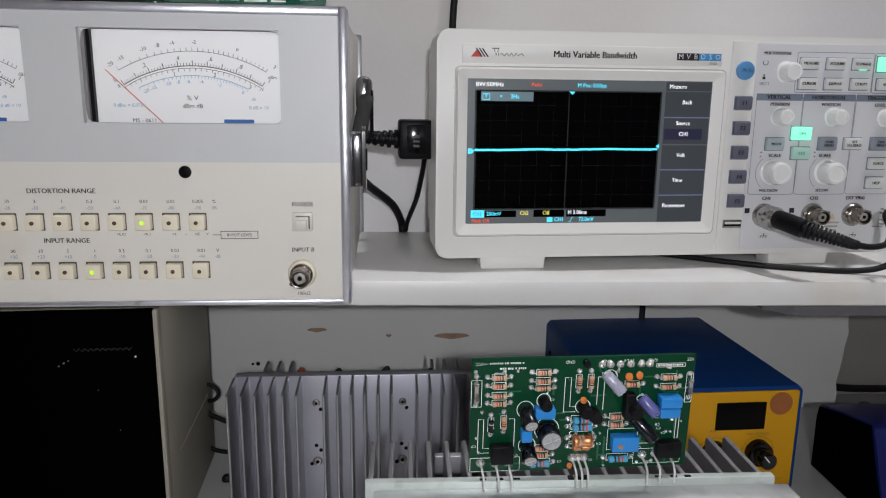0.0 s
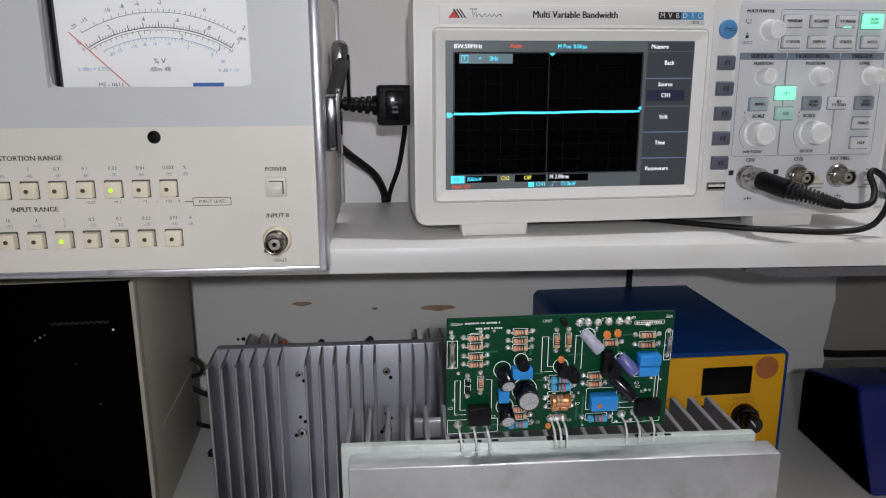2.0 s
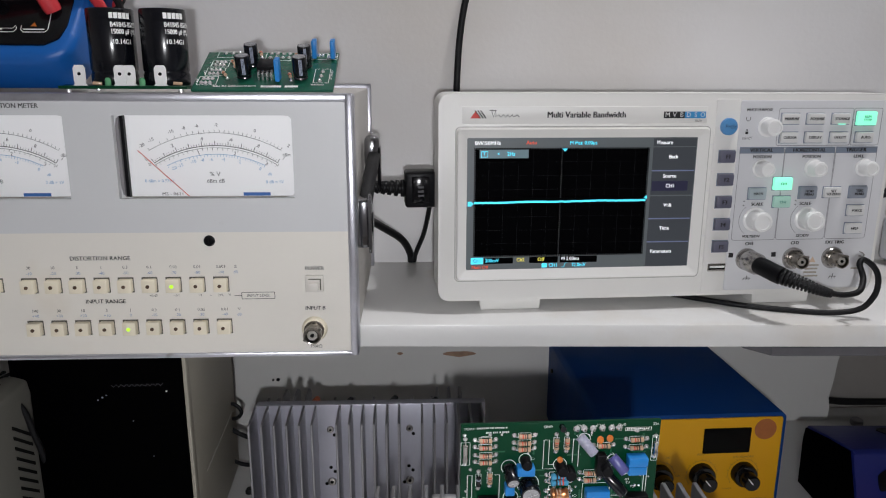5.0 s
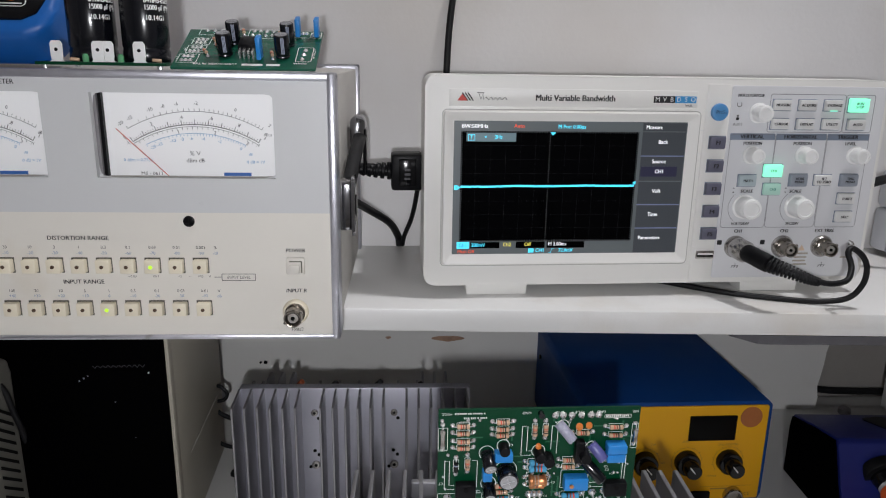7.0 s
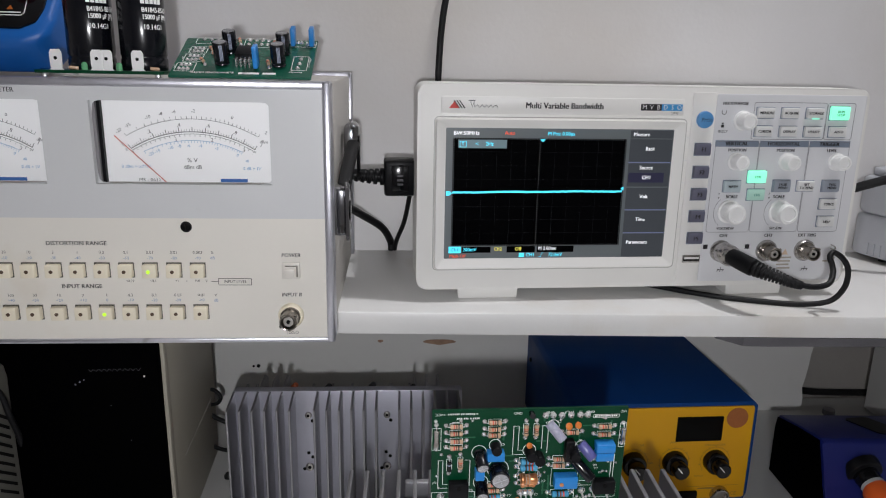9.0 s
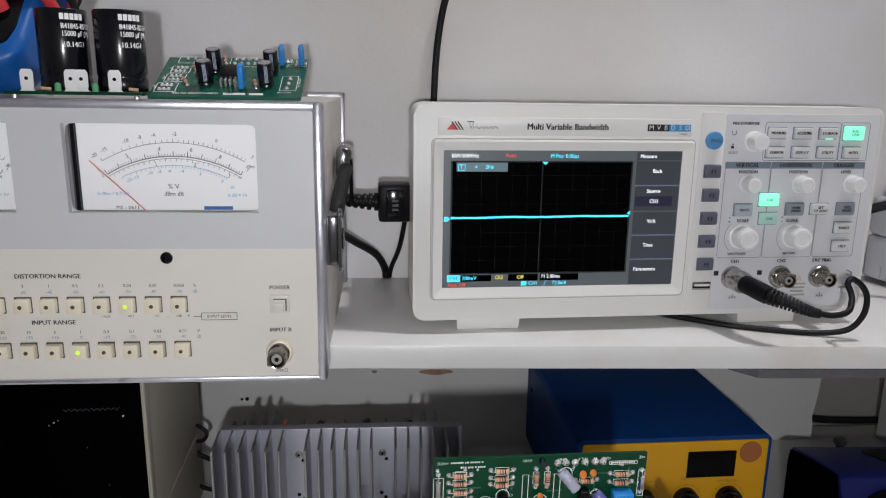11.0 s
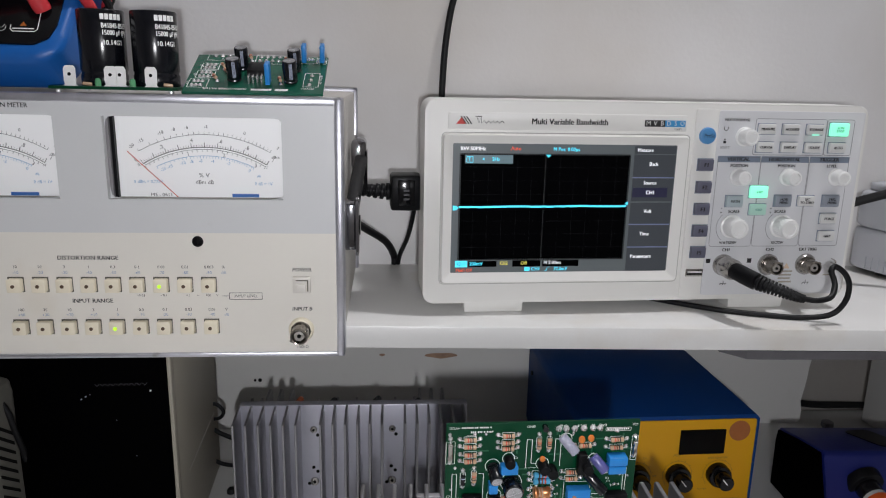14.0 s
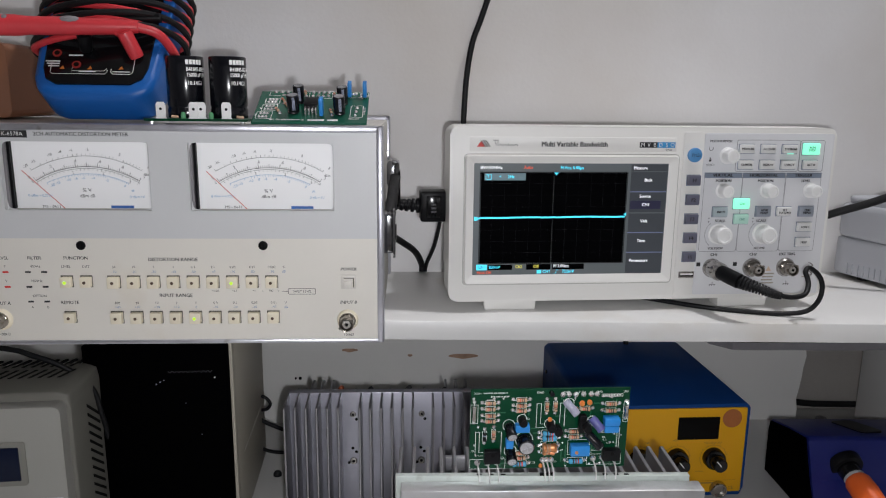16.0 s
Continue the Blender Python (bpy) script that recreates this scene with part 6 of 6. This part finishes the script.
solid("thin_cable", cable([(-0.011, 0.520, 1.176), (-0.013, 0.53, 1.160), (-0.0175, 0.548, 1.138), (-0.0245, 0.566, 1.118), (-0.0265, 0.571, 1.1085)], 0.0019), RUBBER, Matrix(), "thin black cable hanging behind the oscilloscope", "cable")
solid("hanging_cable", cable([(0.006, 0.571, 1.1092), (0.0075, 0.5715, 1.18), (0.009, 0.5725, 1.25), (0.0112, 0.573, 1.293), (0.016, 0.573, 1.325), (0.023, 0.5733, 1.345), (0.032, 0.5735, 1.371), (0.050, 0.574, 1.42), (0.08, 0.5755, 1.50)], 0.0028), RUBBER, Matrix(), "black cord hanging on the wall", "cable")
solid("side_cable", cable([(0.300, 0.560, 1.146), (0.318, 0.550, 1.160), (0.345, 0.530, 1.176), (0.380, 0.515, 1.192), (0.43, 0.50, 1.218), (0.50, 0.50, 1.26), (0.56, 0.53, 1.32), (0.60, 0.59, 1.40)], 0.0036), RUBBER, Matrix(), "thick black cable hanging beside the oscilloscope", "cable")

# white rounded device beside the oscilloscope
dev = thing("white_device", pose(0, 0, SHELF_Z), "white rounded plastic device beside the oscilloscope", "device")
plan = [(0.392, 0.588), (0.381, 0.582), (0.380, 0.570), (0.402, 0.522), (0.430, 0.462), (0.50, 0.440), (0.60, 0.460), (0.60, 0.596)]
part("lower_case", prism(plan, 0.004, 0.040, 0.004, 3, axis="z"), WBOX, dev)
part("upper_case", prism(plan, 0.0405, 0.073, 0.006, 4, axis="z"), WBOX, dev)
part("lid", prism([(a * 0.95 + 0.026, b * 0.95 + 0.027) for a, b in plan], 0.0725, 0.080, 0.003, 3, axis="z"), WBOX, dev)
for x, y in ((0.40, 0.560), (0.44, 0.480), (0.56, 0.58)):
    part("foot", rod((x, y, 0.0003), (x, y, 0.006), 0.006), RUBBER, dev)
for k in range(20):
    t = k / 19
    x, y = 0.3835 + 0.0450 * t, 0.5620 - 0.0965 * t
    part("rib", box(-0.0006, 0.0006, -0.0012, 0.001, 0.006, 0.016, m=Matrix.Translation((x, y, 0)) @ pose(0, 0, 0, 0, 0, -65)), WBOX, dev)

# probe cable
probe = thing("probe_cable", SCOPE, "black probe cable plugged into the oscilloscope's first channel", "probe cable")
pts = [(0.2151, -0.012, 0.0350), (0.2165, -0.022, 0.0345), (0.222, -0.034, 0.0320), (0.232, -0.044, 0.0290), (0.243, -0.050, 0.0255), (0.252, -0.052, 0.0240)]
part("coupling", lathe([(0.0070, 0.004), (0.0074, 0.006), (0.0074, 0.015), (0.0066, 0.017), (0.0060, 0.019)], Matrix.Translation((0.2151, 0, 0.035)) @ pose(0, 0, 0, 90), 28), STEEL, probe, "nickel bayonet coupling")
line = smooth_line(pts, 6)
part("connector_body", cable(line[2:13], 0.0060, 18, 2), BLACK, probe, "black connector body")
part("strain_relief", cable(line[12:26], 0.0029, 16, 2), RUBBER, probe, "ribbed strain relief")
for k in range(13, 27):
    p, d = line[k], (line[min(k + 1, len(line) - 1)] - line[k - 1]).normalized()
    part("relief_ring", rod(p - d * 0.0007, p + d * 0.0007, 0.0056 - 0.00021 * (k - 13), seg=16, bev=0.0002), RUBBER, probe)
cord = [(0.243, -0.050, 0.0255), (0.2545, -0.052, 0.0238), (0.266, -0.050, 0.0252), (0.2715, -0.045, 0.0305), (0.2730, -0.041, 0.0350), (0.2725, -0.038, 0.0400), (0.2765, -0.036, 0.0425), (0.2845, -0.036, 0.0371), (0.2888, -0.036, 0.0285),
        (0.2890, -0.034, 0.0165), (0.2825, -0.030, 0.0060), (0.265, -0.024, 0.0022), (0.240, -0.0155, 0.0020), (0.215, -0.004, 0.0020), (0.195, 0.010, 0.0020), (0.17, 0.030, 0.0020), (0.14, 0.050, 0.0020)]
part("cord", cable(cord, 0.0019, 10, 8), RUBBER, probe, "thin black cord")
